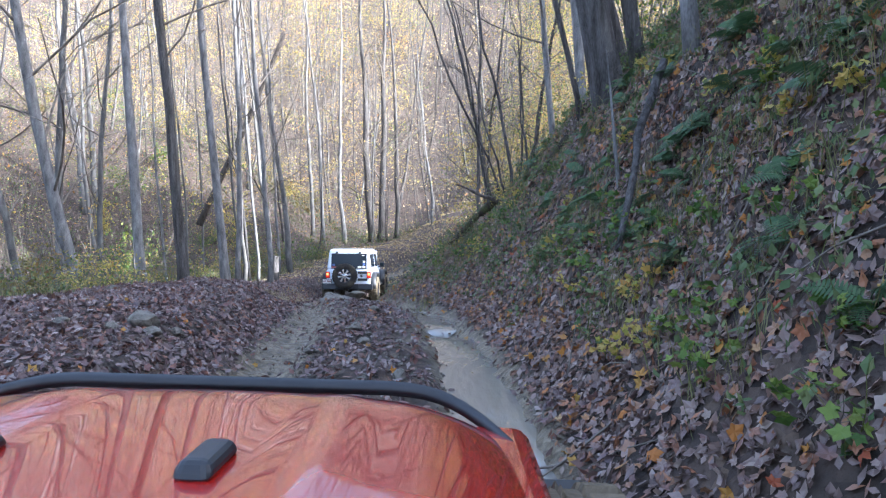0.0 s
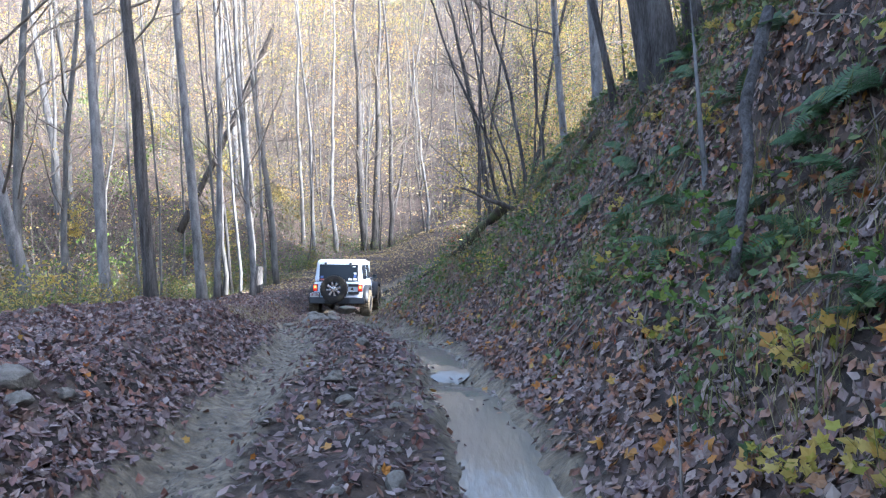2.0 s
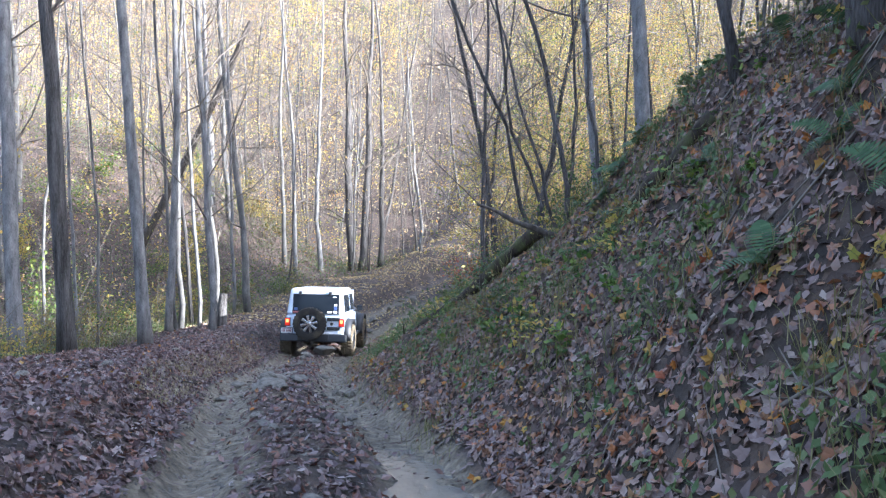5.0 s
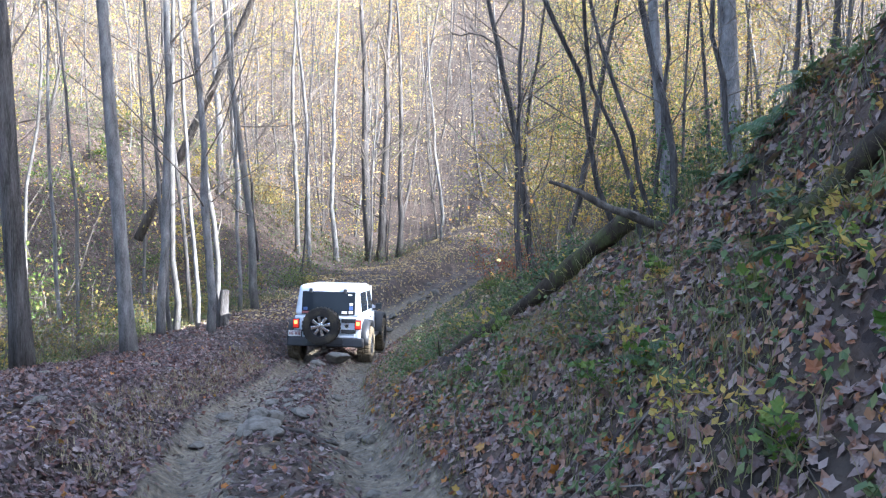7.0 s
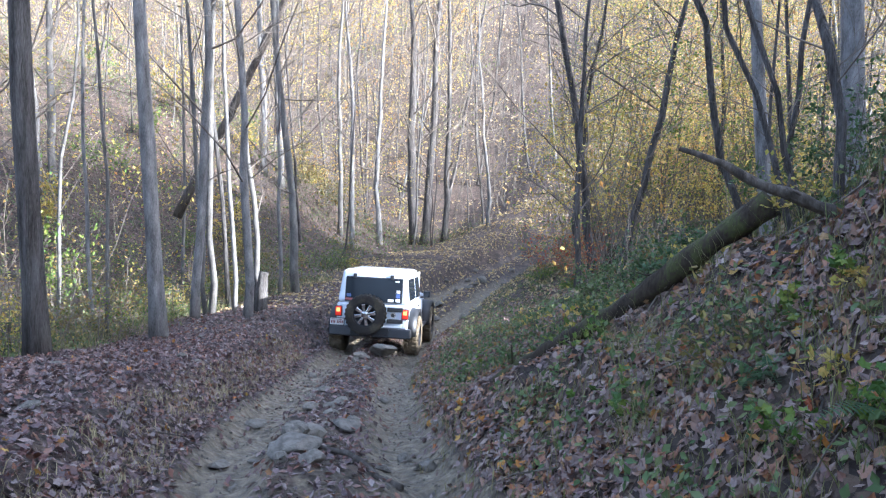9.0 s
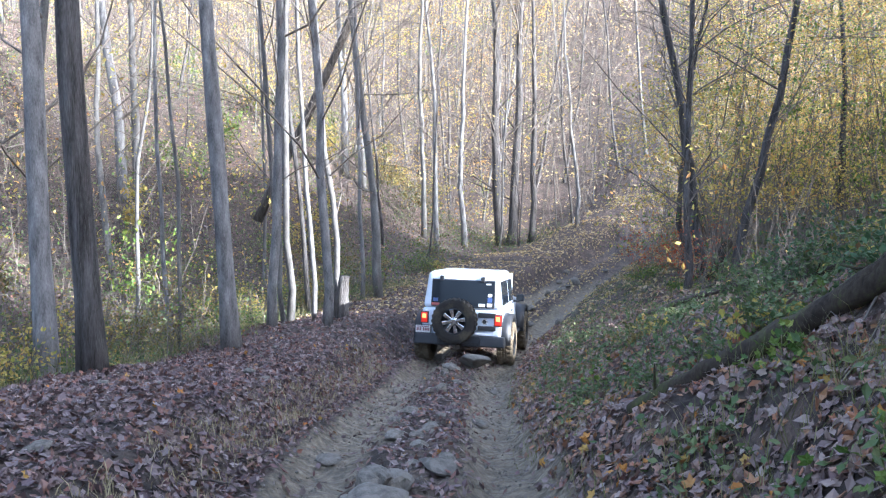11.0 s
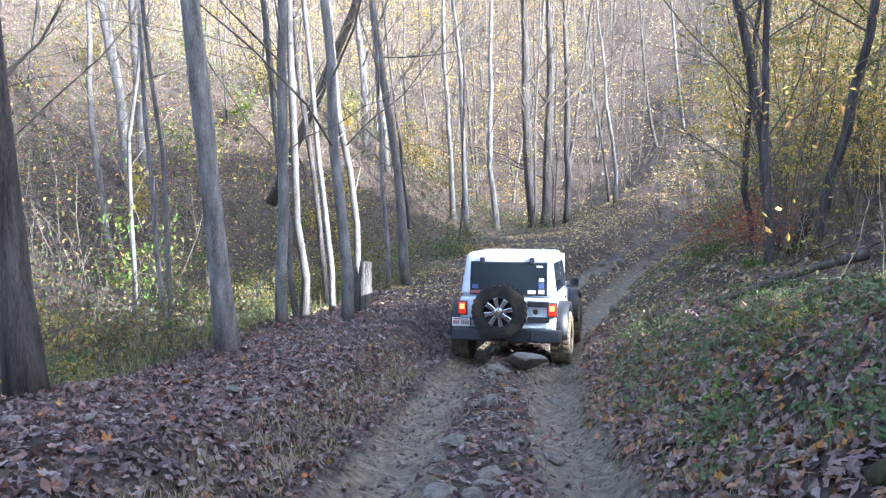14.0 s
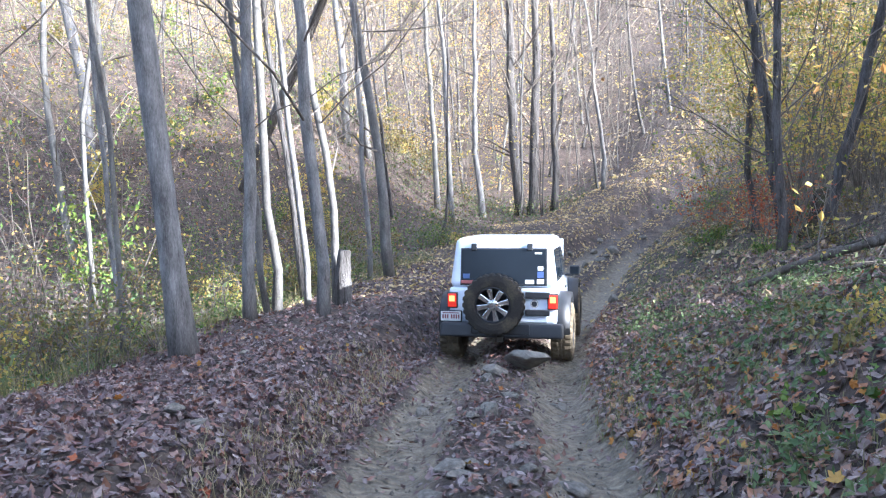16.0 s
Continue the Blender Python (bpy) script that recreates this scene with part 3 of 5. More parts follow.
def far_woods():
    """The countless trunks of the hollow and of the far hillside."""
    rng = np.random.RandomState(7)
    kinds = []
    for k in range(9):
        ts, cs = Soup(), Soup()
        grow(np.random.RandomState(200 + k), ts, cs, (0, 0, 0), 16 + k % 4 * 1.5, 0.04 + 0.024 * (k % 4), rng.normal(0, 0.03, 2), sides=6, limbs=11 + k % 3, first=0.16, sub=2, twigs=1, wander=0.12, segs=10, spread=1.0, light=True)
        kinds.append((np.concatenate(ts.v), np.concatenate(ts.q), np.concatenate(cs.v), np.concatenate(cs.q)))
    pale, dark, crowns = Soup(), Soup(), Soup()

    def plant(x, y, size):
        if x > 0 and y < 30 and max(float(sun_lane(x, y + d)) for d in (-1.2, 0, 1.2)) > 0.1:
            return
        k = kinds[rng.randint(len(kinds))]
        a = rng.uniform(0, 2 * math.pi)
        c, s = math.cos(a), math.sin(a)
        m = np.array([[c, s, 0], [-s, c, 0], [0, 0, 1]]) * size
        o = np.array([x, y, float(height(x, y))])
        (pale if rng.rand() < 0.34 else dark).add(k[0] @ m + o, k[1])
        crowns.add(k[2] @ m + o, k[3])

    n = 0
    while n < 640:
        y = 30 + 135 * rng.uniform(0, 1) ** 0.8
        x = rng.uniform(-1, 1) * (8 + 0.62 * y) - 0.17 * y
        u = x - float(trail_x(y))
        if abs(u) < 3.2 or (y < 48 and -6 < u < 6) or (y < 40 and u < -6 and rng.rand() < 0.55):
            continue
        plant(x, y, rng.uniform(0.75, 1.25) * (0.8 if y < 60 else 1.0))
        n += 1
    for _ in range(130):   # along the far crest
        plant(rng.uniform(-110, 55), rng.uniform(135, 190), rng.uniform(0.8, 1.3))
    for _ in range(120):   # the hill to the right; those out of view dapple the light
        y = rng.uniform(-25, 48)
        x = float(trail_x(y)) + rng.uniform(7, 40)
        plant(x, y, rng.uniform(0.8, 1.15))
    for _ in range(90):   # its brow: unseen trees added to shade the hollow
        y = rng.uniform(2, 36)
        plant(float(trail_x(y)) + rng.uniform(13, 30), y, rng.uniform(0.8, 1.1))
    for _ in range(60):   # behind, and the hollow to the left
        y = rng.uniform(-40, 22)
        plant(float(trail_x(y)) - rng.uniform(9, 34), y, rng.uniform(0.8, 1.15))
    tagged(solid("pale_woodland_trunks", pale, BARK_PALE), "pale slender trunks of the bare woods", "woods", kind="stuff")
    tagged(solid("dark_woodland_trunks", dark, BARK_DARK), "grey slender trunks of the bare woods", "woods", kind="stuff")
    tagged(solid("woodland_twigs", crowns, TWIG_SUN_TINT), "bare branches and twigs of the woods, coloured pale as if sunlit", "woods", kind="stuff")


far_woods()


# ---- what lies and grows on the ground ----


def clear_of_log(x, y):
    """False where the fallen log lies on the bank, and just in front of it."""
    t = np.clip(((x + 1.32) * 2.1 - (y - 19.55) * 1.65) / (2.1 ** 2 + 1.65 ** 2), 0, 1)
    return np.hypot(x + 1.32 - 2.1 * t, y - 19.55 + 1.65 * t) > 0.34


def strewn(rng, n, u0, u1, y0, y1, power=1.0):
    y = y0 + (y1 - y0) * rng.uniform(0, 1, n) ** power
    return trail_x(y) + rng.uniform(u0, u1, n), y


def leaf_layer(name, label, mat, shape, n, u0, u1, y0, y1, size, seed, power=1.0, tilt=0.35, lift=0.018, keep=None):
    rng = np.random.RandomState(seed)
    x, y = strewn(rng, n, u0, u1, y0, y1, power)
    if keep is not None:
        k = keep(x, y, x - trail_x(y), rng)
        x, y = x[k], y[k]
    pts, faces = shape()
    soup = Soup()
    scatter(soup, pts, faces, on_ground(x, y, lift) + rng.uniform(-0.008, 0.02, (len(x), 1)) * (0, 0, 1), slope_normal(x, y), rng.uniform(*size, len(x)), rng.uniform(0, 6.283, len(x)), tilt, rng)
    return tagged(solid(name, soup, mat, smooth=False), label, "fallen leaves", kind="stuff")


def off_ruts(x, y, u, rng):
    """Leaves stay out of the wheel ruts, but for a few."""
    h = rut_half(y)
    in_rut = np.maximum(np.exp(-((u - h) / 0.42) ** 4), np.exp(-((u + h) / 0.36) ** 4))
    return rng.uniform(0, 1, len(x)) > 0.9 * in_rut


leaf_layer("bank_leaf_litter", "brown and tan fallen maple leaves on the steep bank", LEAF_BANK, maple_leaf, 16000, 1.25, 5.0, 2.5, 17, (0.04, 0.105), 301, 1.0, 0.65, keep=off_ruts)
leaf_layer("bank_leaf_crumbs", "curled brown leaves filling the bank's litter", LEAF_BANK, oval_leaf, 38000, 1.2, 5.2, 2.5, 17.5, (0.04, 0.095), 311, 1.0, 0.5, lift=0.012, keep=off_ruts)
leaf_layer("far_bank_leaf_litter", "brown and tan fallen leaves further along the bank", LEAF_BANK, oval_leaf, 27000, 1.0, 6.0, 16.5, 34, (0.05, 0.12), 309, 1.0, 0.5, keep=off_ruts)
leaf_layer("mid_bank_leaf_litter", "tan and russet maple leaves on the gentler bank", LEAF_BANK, maple_leaf, 6500, 1.0, 4.2, 16.5, 27, (0.045, 0.09), 313, 1.3, 0.5, keep=off_ruts)
leaf_layer("shoulder_leaf_litter", "purple-brown fallen leaves on the trail's shoulder", LEAF_BROWN, maple_leaf, 16000, -5.6, -1.2, 5, 26, (0.04, 0.088), 302, 1.0, 0.6, keep=off_ruts)
leaf_layer("shoulder_leaf_crumbs", "curled purple-brown leaves filling the shoulder's litter", LEAF_BROWN, oval_leaf, 29000, -5.6, -1.15, 5, 27, (0.03, 0.075), 312, 1.0, 0.55, lift=0.012, keep=off_ruts)
leaf_layer("outer_shoulder_leaf_litter", "purple-brown fallen leaves on the outer shoulder", LEAF_BROWN, oval_leaf, 22000, -8.0, -1.2, 3, 38, (0.06, 0.12), 310, 1.0, 0.5, keep=off_ruts)
leaf_layer("trail_leaf_litter", "crushed brown leaves between the wheel ruts", LEAF_BROWN, oval_leaf, 26000, -1.7, 1.5, 2.5, 34, (0.045, 0.10), 303, 1.0, 0.45, keep=off_ruts)
leaf_layer("bright_leaves", "orange and yellow fallen maple leaves on the bank", LEAF_BRIGHT, maple_leaf, 2000, 1.0, 4.6, 2.5, 28, (0.05, 0.115), 304, 1.2, 0.5, lift=0.035, keep=off_ruts)
leaf_layer("scattered_bright_leaves", "few orange leaves scattered over the shoulder", LEAF_BRIGHT, maple_leaf, 420, -5.0, 1.0, 3, 30, (0.045, 0.09), 314, 1.0, 0.5, lift=0.03, keep=off_ruts)
leaf_layer("hollow_leaf_litter", "brown fallen leaves down in the hollow", LEAF_BROWN, card_leaf, 38000, -34, -5.5, 8, 75, (0.08, 0.17), 305, 1.0, 0.5)
leaf_layer("hillside_leaf_litter", "tan and brown fallen leaves on the wooded hillside", LEAF_TAN, card_leaf, 18000, 3.0, 26, 4, 80, (0.12, 0.24), 306, 1.0, 0.5)
# these two far layers take the leaf with sunlight in its colour
leaf_layer("far_trail_litter", "tan and brown leaves beside the far trail, coloured paler as if sunlit", LEAF_SUN_TINT, card_leaf, 16000, -6, 6, 31, 70, (0.08, 0.17), 307, 1.0, 0.4, keep=off_ruts)
leaf_layer("far_slope_litter", "dry tan leaves covering the far slope, coloured paler as if in full sun", LEAF_SUN_TINT, card_leaf, 46000, -85, 55, 60, 175, (0.24, 0.5), 308, 1.0, 0.5)


def blades(name, label, n, u0, u1, y0, y1, tall, seed, mat, keep=None, width=0.003, power=1.0):
    rng = np.random.RandomState(seed)
    cx, cy = strewn(rng, n // 14, u0, u1, y0, y1, power)
    if keep is not None:
        k = keep(cx, cy, cx - trail_x(cy), rng)
        cx, cy = cx[k], cy[k]
    x, y = np.repeat(cx, 14) + rng.normal(0, 0.06, len(cx) * 14), np.repeat(cy, 14) + rng.normal(0, 0.06, len(cx) * 14)
    m = len(x)
    base = on_ground(x, y, -0.01)
    a = rng.uniform(0, 6.283, m)
    h = rng.uniform(*tall, m)
    lean = h * rng.uniform(0.3, 1.3, m)
    d = np.stack([np.cos(a), np.sin(a), np.zeros(m)], -1)
    side = np.stack([-np.sin(a), np.cos(a), np.zeros(m)], -1) * (width * rng.uniform(0.6, 1.5, m))[:, None]
    up = np.array([0, 0, 1.0])
    mid = base + d * (lean * 0.35)[:, None] + up * (h * 0.65)[:, None]
    tip = base + d * lean[:, None] + up * h[:, None]
    v = np.stack([base - side, base + side, mid + side * 0.8, mid - side * 0.8, tip], 1).reshape(-1, 3)
    i = np.arange(m)[:, None] * 5
    soup = Soup()
    soup.add(v, quads=i + np.array([[0, 1, 2, 3]]), tris=i + np.array([[3, 2, 4]]))
    return tagged(solid(name, soup, mat), label, "grass", kind="stuff")


blades("bank_grass", "thin green and straw-coloured grass on the bank", 7000, 0.95, 3.4, 14.0, 27, (0.05, 0.18), 321, GRASS, keep=lambda x, y, u, rng: clear_of_log(x, y), width=0.0022)
blades("upper_bank_grass", "sparse grass among ferns on the steep bank", 7000, 1.7, 4.6, 5, 19, (0.10, 0.36), 322, GRASS, width=0.0022)
blades("shoulder_grass", "weedy grass at the shoulder's outer edge", 12600, -8.5, -4.3, 8, 40, (0.12, 0.45), 323, GRASS, width=0.0025)
blades("far_verge_grass", "dull green verge grass where the trail bends", 7000, 1.2, 6, 27, 60, (0.06, 0.2), 324, GRASS, width=0.004)
blades("cut_edge_grass", "dry grass hanging on the cut edge of the trail", 3600, -1.85, -1.3, 16, 27, (0.03, 0.13), 325, STRAW)


def sprig_cloud(soup, leaves, rng, centre, radius, tall, stems, per_stem, size, thick=0.012, flat=0.35, shape=None):
    """Thin stems fanning out from one foot, with leaves along their outer halves."""
    pts, faces = shape() if shape else card_leaf() if size[1] > 0.13 else oval_leaf()
    where = []
    for _ in range(stems):
        a = rng.uniform(0, 6.283)
        reach = radius * rng.uniform(0.25, 1.0)
        d = (math.cos(a) * reach, math.sin(a) * reach, tall * rng.uniform(0.5, 1.0))
        p = limb_path(rng, centre, d, float(np.linalg.norm(d)), 6, 0.10, 0.02)
        tube(soup, p, np.linspace(thick, thick * 0.25, 6), 3, cap=False)
        for _ in range(3):
            j = rng.randint(2, 5)
            q = limb_path(rng, p[j], (p[j] - p[j - 1]) * (1, 1, 0.3) + rng.normal(0, 0.25, 3) * radius * (1, 1, 0.4), radius * rng.uniform(0.3, 0.6), 4, 0.2, 0.0)
            tube(soup, q, np.linspace(thick * 0.4, thick * 0.12, 4), 3, cap=False)
            k = rng.randint(1, 4, per_stem // 4)
            where.append(q[k] + rng.normal(0, 0.11 * radius, (len(k), 3)) * (1, 1, flat))
        k = rng.randint(3, 6, per_stem // 4)
        where.append(p[k] + rng.normal(0, 0.13 * radius, (len(k), 3)) * (1, 1, flat))
    w = np.concatenate(where)
    scatter(leaves, pts, faces, w, np.tile([[0, 0, 1.0]], (len(w), 1)), rng.uniform(*size, len(w)), rng.uniform(0, 6.283, len(w)), 0.7, rng)


def shrub(x, y, radius, tall, mat, label, seed, stems=9, per_stem=60, size=(0.05, 0.09), name="shrub", thick=0.012, group="undergrowth shrubs", flat=0.35, shape=None):
    rng = np.random.RandomState(seed)
    root = tagged(new(name), label, name.replace("_", " "), group)
    root.location = (x, y, float(height(x, y)) - 0.05)
    s, l = Soup(), Soup()
    sprig_cloud(s, l, rng, (0, 0, 0), radius, tall, stems, per_stem, size, thick, flat, shape)
    solid("branchwork", s, TWIG, root)
    solid("foliage", l, mat, root, smooth=False)
    return root


def undergrowth():
    rng = np.random.RandomState(330)
    for i in range(46):   # along the shoulder's edge and in the hollow
        y = rng.uniform(9, 46)
        x = float(trail_x(y)) - rng.uniform(5.0, 11.5)
        shrub(x, y, rng.uniform(0.5, 1.1), rng.uniform(0.7, 2.2), (BRUSH, LEAF_GREEN, LEAF_YELLOW, BRUSH)[i % 4], "leafy undergrowth shrub with green and yellowing leaves", 340 + i, 8, 44, (0.06, 0.1))
    for i in range(36):   # olive brush at the foot of the slim trees
        y = rng.uniform(22, 44)
        x = float(trail_x(y)) - rng.uniform(4.6, 10)
        shrub(x, y, rng.uniform(0.5, 1.0), rng.uniform(0.5, 1.5), (LEAF_GREEN, BRUSH, LEAF_YELLOW)[i % 3], "olive-green brush at the foot of the slim trees", 1100 + i, 8, 32, (0.05, 0.09))
    for i in range(26):
        y = rng.uniform(26, 60)
        x = float(trail_x(y)) - rng.uniform(9, 24)
        shrub(x, y, rng.uniform(0.8, 1.7), rng.uniform(1.5, 4.0), (LEAF_YELLOW, BRUSH, LEAF_GREEN)[i % 3], "yellow-green understory shrub in the hollow", 400 + i, 8, 64, (0.10, 0.17))
    for i in range(16):   # the wooded bank on the other side
        y = rng.uniform(30, 58)
        x = float(trail_x(y)) + rng.uniform(7.0, 14)
        shrub(x, y, rng.uniform(1.4, 2.6), rng.uniform(3.0, 7.0), (LEAF_YELLOW, LEAF_GREEN, LEAF_YELLOW, LEAF_YELLOW)[i % 4], "understory tree with layered yellow-green leaves", 440 + i, 9, 72, (0.08, 0.14),
              "understory_tree", 0.025, "leafy understory trees", 0.2)
    for i in range(38):
        y = rng.uniform(13, 29)
        x = float(trail_x(y)) + rng.uniform(4.6, 11)
        if max(float(sun_lane(x, y + d)) for d in (-0.8, 0, 0.8)) > 0.15:
            continue
        shrub(x, y, rng.uniform(0.9, 1.6), rng.uniform(2.0, 4.5), (LEAF_GREEN, LEAF_YELLOW)[i % 2], "understory tree with sparse yellow-green leaves", 470 + i, 8, 64, (0.06, 0.10),
              "understory_tree", 0.02, "leafy understory trees", 0.2)
    for i in range(34):   # low brush along the edge of the cut bank
        y = rng.uniform(12.5, 25)
        x = float(trail_x(y)) + rng.uniform(1.5, 4.5)
        if not clear_of_log(x, y + 0.25):
            continue
        shrub(x, y, rng.uniform(0.25, 0.6), rng.uniform(0.25, 0.75), (BRUSH, WEED, LEAF_YELLOW, WEED)[i % 4], "low weedy shrub on the cut bank", 1000 + i, 7, 26, (0.035, 0.07), thick=0.005)
    for i, (x, y, r, h) in enumerate([(1.1, 18.8, 0.5, 0.9), (1.5, 18.6, 0.6, 1.2), (1.9, 18.95, 0.7, 1.4), (0.35, 19.2, 0.45, 0.6), (-0.2, 19.65, 0.4, 0.45), (0.4, 21.7, 0.6, 0.8), (0.0, 22.1, 0.5, 0.6), (1.0, 21.9, 0.6, 1.0)]):
        shrub(x, y, r, h, (WEED, FERN)[i % 2], "dull green brush growing behind the fallen log", 1200 + i, 11, 52, (0.035, 0.07), thick=0.006)
    for i, (x, y) in enumerate([(0.3, 33.6), (1.0, 34.6), (-0.2, 37.5), (0.8, 38.6)]):
        shrub(x, y, 1.1, 2.0, LEAF_RED, "low bush with red and orange autumn leaves", 490 + i, 9, 40, (0.06, 0.10), flat=0.25)
    for i in range(22):
        y = rng.uniform(28, 62)
        x = float(trail_x(y)) + rng.uniform(2.4, 7.5)
        shrub(x, y, rng.uniform(0.4, 0.8), rng.uniform(0.3, 0.6), (BRUSH, LEAF_GREEN)[i % 2], "low green brush at the verge", 500 + i, 8, 48, (0.05, 0.1))
    for i in range(24):   # leafy trees where the trail bends away
        y = rng.uniform(37, 64)
        x = float(trail_x(y)) + rng.uniform(3.8, 13)
        shrub(x, y, rng.uniform(1.8, 3.4), rng.uniform(4.0, 11.0), (LEAF_YELLOW, LEAF_YELLOW, LEAF_GREEN, LEAF_ORANGE)[i % 4], "slender understory tree with layered yellow and green leaves", 620 + i, 11, 88, (0.10, 0.16),
              "understory_tree", 0.03, "leafy understory trees", 0.18)
    for i, (x, y) in enumerate([(1.36, 8.56), (1.28, 8.61), (1.29, 9.11), (1.36, 9.72), (1.92, 9.89), (1.7, 9.03), (1.83, 9.58), (1.51, 11.47), (1.55, 5.72), (1.47, 5.41), (2.34, 8.01), (1.94, 5.71), (1.62, 4.52),
                                (2.36, 5.8), (1.81, 6.95), (1.71, 8.05), (1.51, 7.28), (1.5, 6.27), (0.81, 14.89), (0.78, 16.39), (0.94, 14.3), (0.56, 13.82), (0.36, 15.87), (-0.41, 16.87), (-0.55, 18.68), (-0.54, 19.69), (-1.29, 22.32), (-1.59, 22.33), (-1.59, 24.73), (-0.94, 26.74)]):
        shrub(x, y, rng.uniform(0.16, 0.34), rng.uniform(0.15, 0.42), (LEAF_GREEN, LEAF_YELLOW, LEAF_GREEN)[i % 3], "seedling with broad yellow-green leaves on the bank", 900 + i, 4, 8, (0.05, 0.095), "seedling", 0.004, "bank seedlings", 0.5, maple_leaf)
    for i in range(50):   # more seedlings on the cut bank
        y = 4.5 + 17 * rng.uniform(0, 1) ** 1.2
        x = float(trail_x(y)) + rng.uniform(1.7, 4.2)
        shrub(x, y, rng.uniform(0.12, 0.3), rng.uniform(0.12, 0.4), (LEAF_GREEN, LEAF_GREEN, LEAF_YELLOW)[i % 3], "small seedling with broad green leaves on the bank", 540 + i, 4, 8, (0.045, 0.09), "seedling", 0.004, "bank seedlings", 0.5, maple_leaf)


undergrowth()


def ground_cover():
    """Low green weeds creeping over the leaves in patches."""
    rng = np.random.RandomState(581)
    soup = Soup()
    pts, faces = oval_leaf()
    for n, u0, u1, y0, y1 in ((23000, 1.45, 5.2, 9.5, 31), (7000, 1.8, 5.0, 4, 11), (12000, -9.5, -4.4, 8, 40)):
        x, y = strewn(rng, n, u0, u1, y0, y1)
        k = (wave(x, y, 1.6, 31) + 0.6 * wave(x, y, 0.5, 32) + rng.normal(0, 0.3, n) > 0.14) & clear_of_log(x, y)
        x, y = x[k], y[k]
        scatter(soup, pts, faces, on_ground(x, y, 0.03) + rng.uniform(0.01, 0.16, (len(x), 1)) * (0, 0, 1), slope_normal(x, y), rng.uniform(0.03, 0.085, len(x)), rng.uniform(0, 6.283, len(x)), 0.55, rng)
    tagged(solid("ground_cover", soup, WEED, smooth=False), "low creeping green weeds among fallen leaves", "weeds", kind="stuff")


ground_cover()


def bank_herbs():
    """Knee-high weeds with a few leaves up each stem, and dead sticks between them."""
    rng = np.random.RandomState(583)
    stems, leaves, sticks = Soup(), Soup(), Soup()
    pts, faces = oval_leaf()
    where, up = [], []
    for n, u0, u1, y0, y1, t0, t1 in ((900, 1.7, 5.0, 4, 14, 0.08, 0.34), (850, 1.3, 4.6, 13, 27, 0.08, 0.3), (700, 1.6, 6, 27, 40, 0.1, 0.5), (500, -8, -4.2, 10, 36, 0.15, 0.7)):
        x, y = strewn(rng, n, u0, u1, y0, y1)
        k = (wave(x, y, 2.2, 33) + rng.normal(0, 0.4, n) > -0.1) & clear_of_log(x, y)
        for px, py, pz in zip(x[k], y[k], height(x[k], y[k])):
            tall = rng.uniform(t0, t1)
            p = limb_path(rng, (px, py, pz - 0.02), (rng.normal(-0.15, 0.3), rng.normal(0, 0.3), 1), tall, 4, 0.15, -0.02)
            tube(stems, p, np.linspace(0.0035, 0.0015, 4), 3, cap=False)
            m = rng.randint(5, 10)
            j = rng.randint(1, 4, m)
            where.append(p[j] + rng.normal(0, 0.16 * tall + 0.012, (m, 3)) * (1, 1, 0.5))
    w = np.concatenate(where)
    scatter(leaves, pts, faces, w, np.tile([[-0.25, -0.1, 1.0]], (len(w), 1)), rng.uniform(0.035, 0.085, len(w)), rng.uniform(0, 6.283, len(w)), 0.7, rng)
    tagged(solid("weed_stems", stems, GRASS), "thin stems of weeds on the bank", "weeds", kind="stuff")
    tagged(solid("weed_leaves", leaves, WEED, smooth=False), "dull green leaves of weeds on the bank", "weeds", kind="stuff")
    x, y = strewn(rng, 420, 1.4, 5.2, 4, 30)
    for px, py in zip(x, y):
        a, long = rng.uniform(0, 6.283), rng.uniform(0.2, 1.1)
        q = np.array([(px + math.cos(a) * long * s, py + math.sin(a) * long * s) for s in (0, 0.33, 0.67, 1)])
        z = height(q[:, 0], q[:, 1]) + 0.02 + rng.uniform(0, 0.1) * np.linspace(0, 1, 4) + rng.normal(0, 0.015, 4)
        r = rng.uniform(0.003, 0.011)
        tube(sticks, np.column_stack([q, z]), np.linspace(r, r * 0.4, 4), 4, cap=False)
    tagged(solid("fallen_twigs", sticks, TWIG), "grey fallen twigs caught on the bank", "twigs", kind="stuff")


bank_herbs()


def hollow_brush():
    """Olive and yellow-green brush that covers the hollow and its spur in patches."""
    rng = np.random.RandomState(587)
    pts, faces = card_leaf()
    for name, mat, n, label in (("olive_brush", WEED, 46000, "olive-green brush covering the hollow in patches"), ("yellowing_brush", BRUSH, 16000, "yellowing brush covering the hollow in patches")):
        x, y = strewn(rng, n, -30, -5.2, 14, 62)
        k = wave(x, y, 5.0, 41) + 0.5 * wave(x, y, 1.4, 42) + rng.normal(0, 0.35, n) > -0.5
        x, y = x[k], y[k]
        z = 0.05 + 0.9 * rng.uniform(0, 1, len(x)) ** 2
        soup = Soup()
        scatter(soup, pts, faces, on_ground(x, y, 0) + z[:, None] * (0, 0, 1), slope_normal(x, y), rng.uniform(0.07, 0.15, len(x)), rng.uniform(0, 6.283, len(x)), 0.7, rng)
        tagged(solid(name, soup, mat, smooth=False), label, "brush", kind="stuff")


hollow_brush()


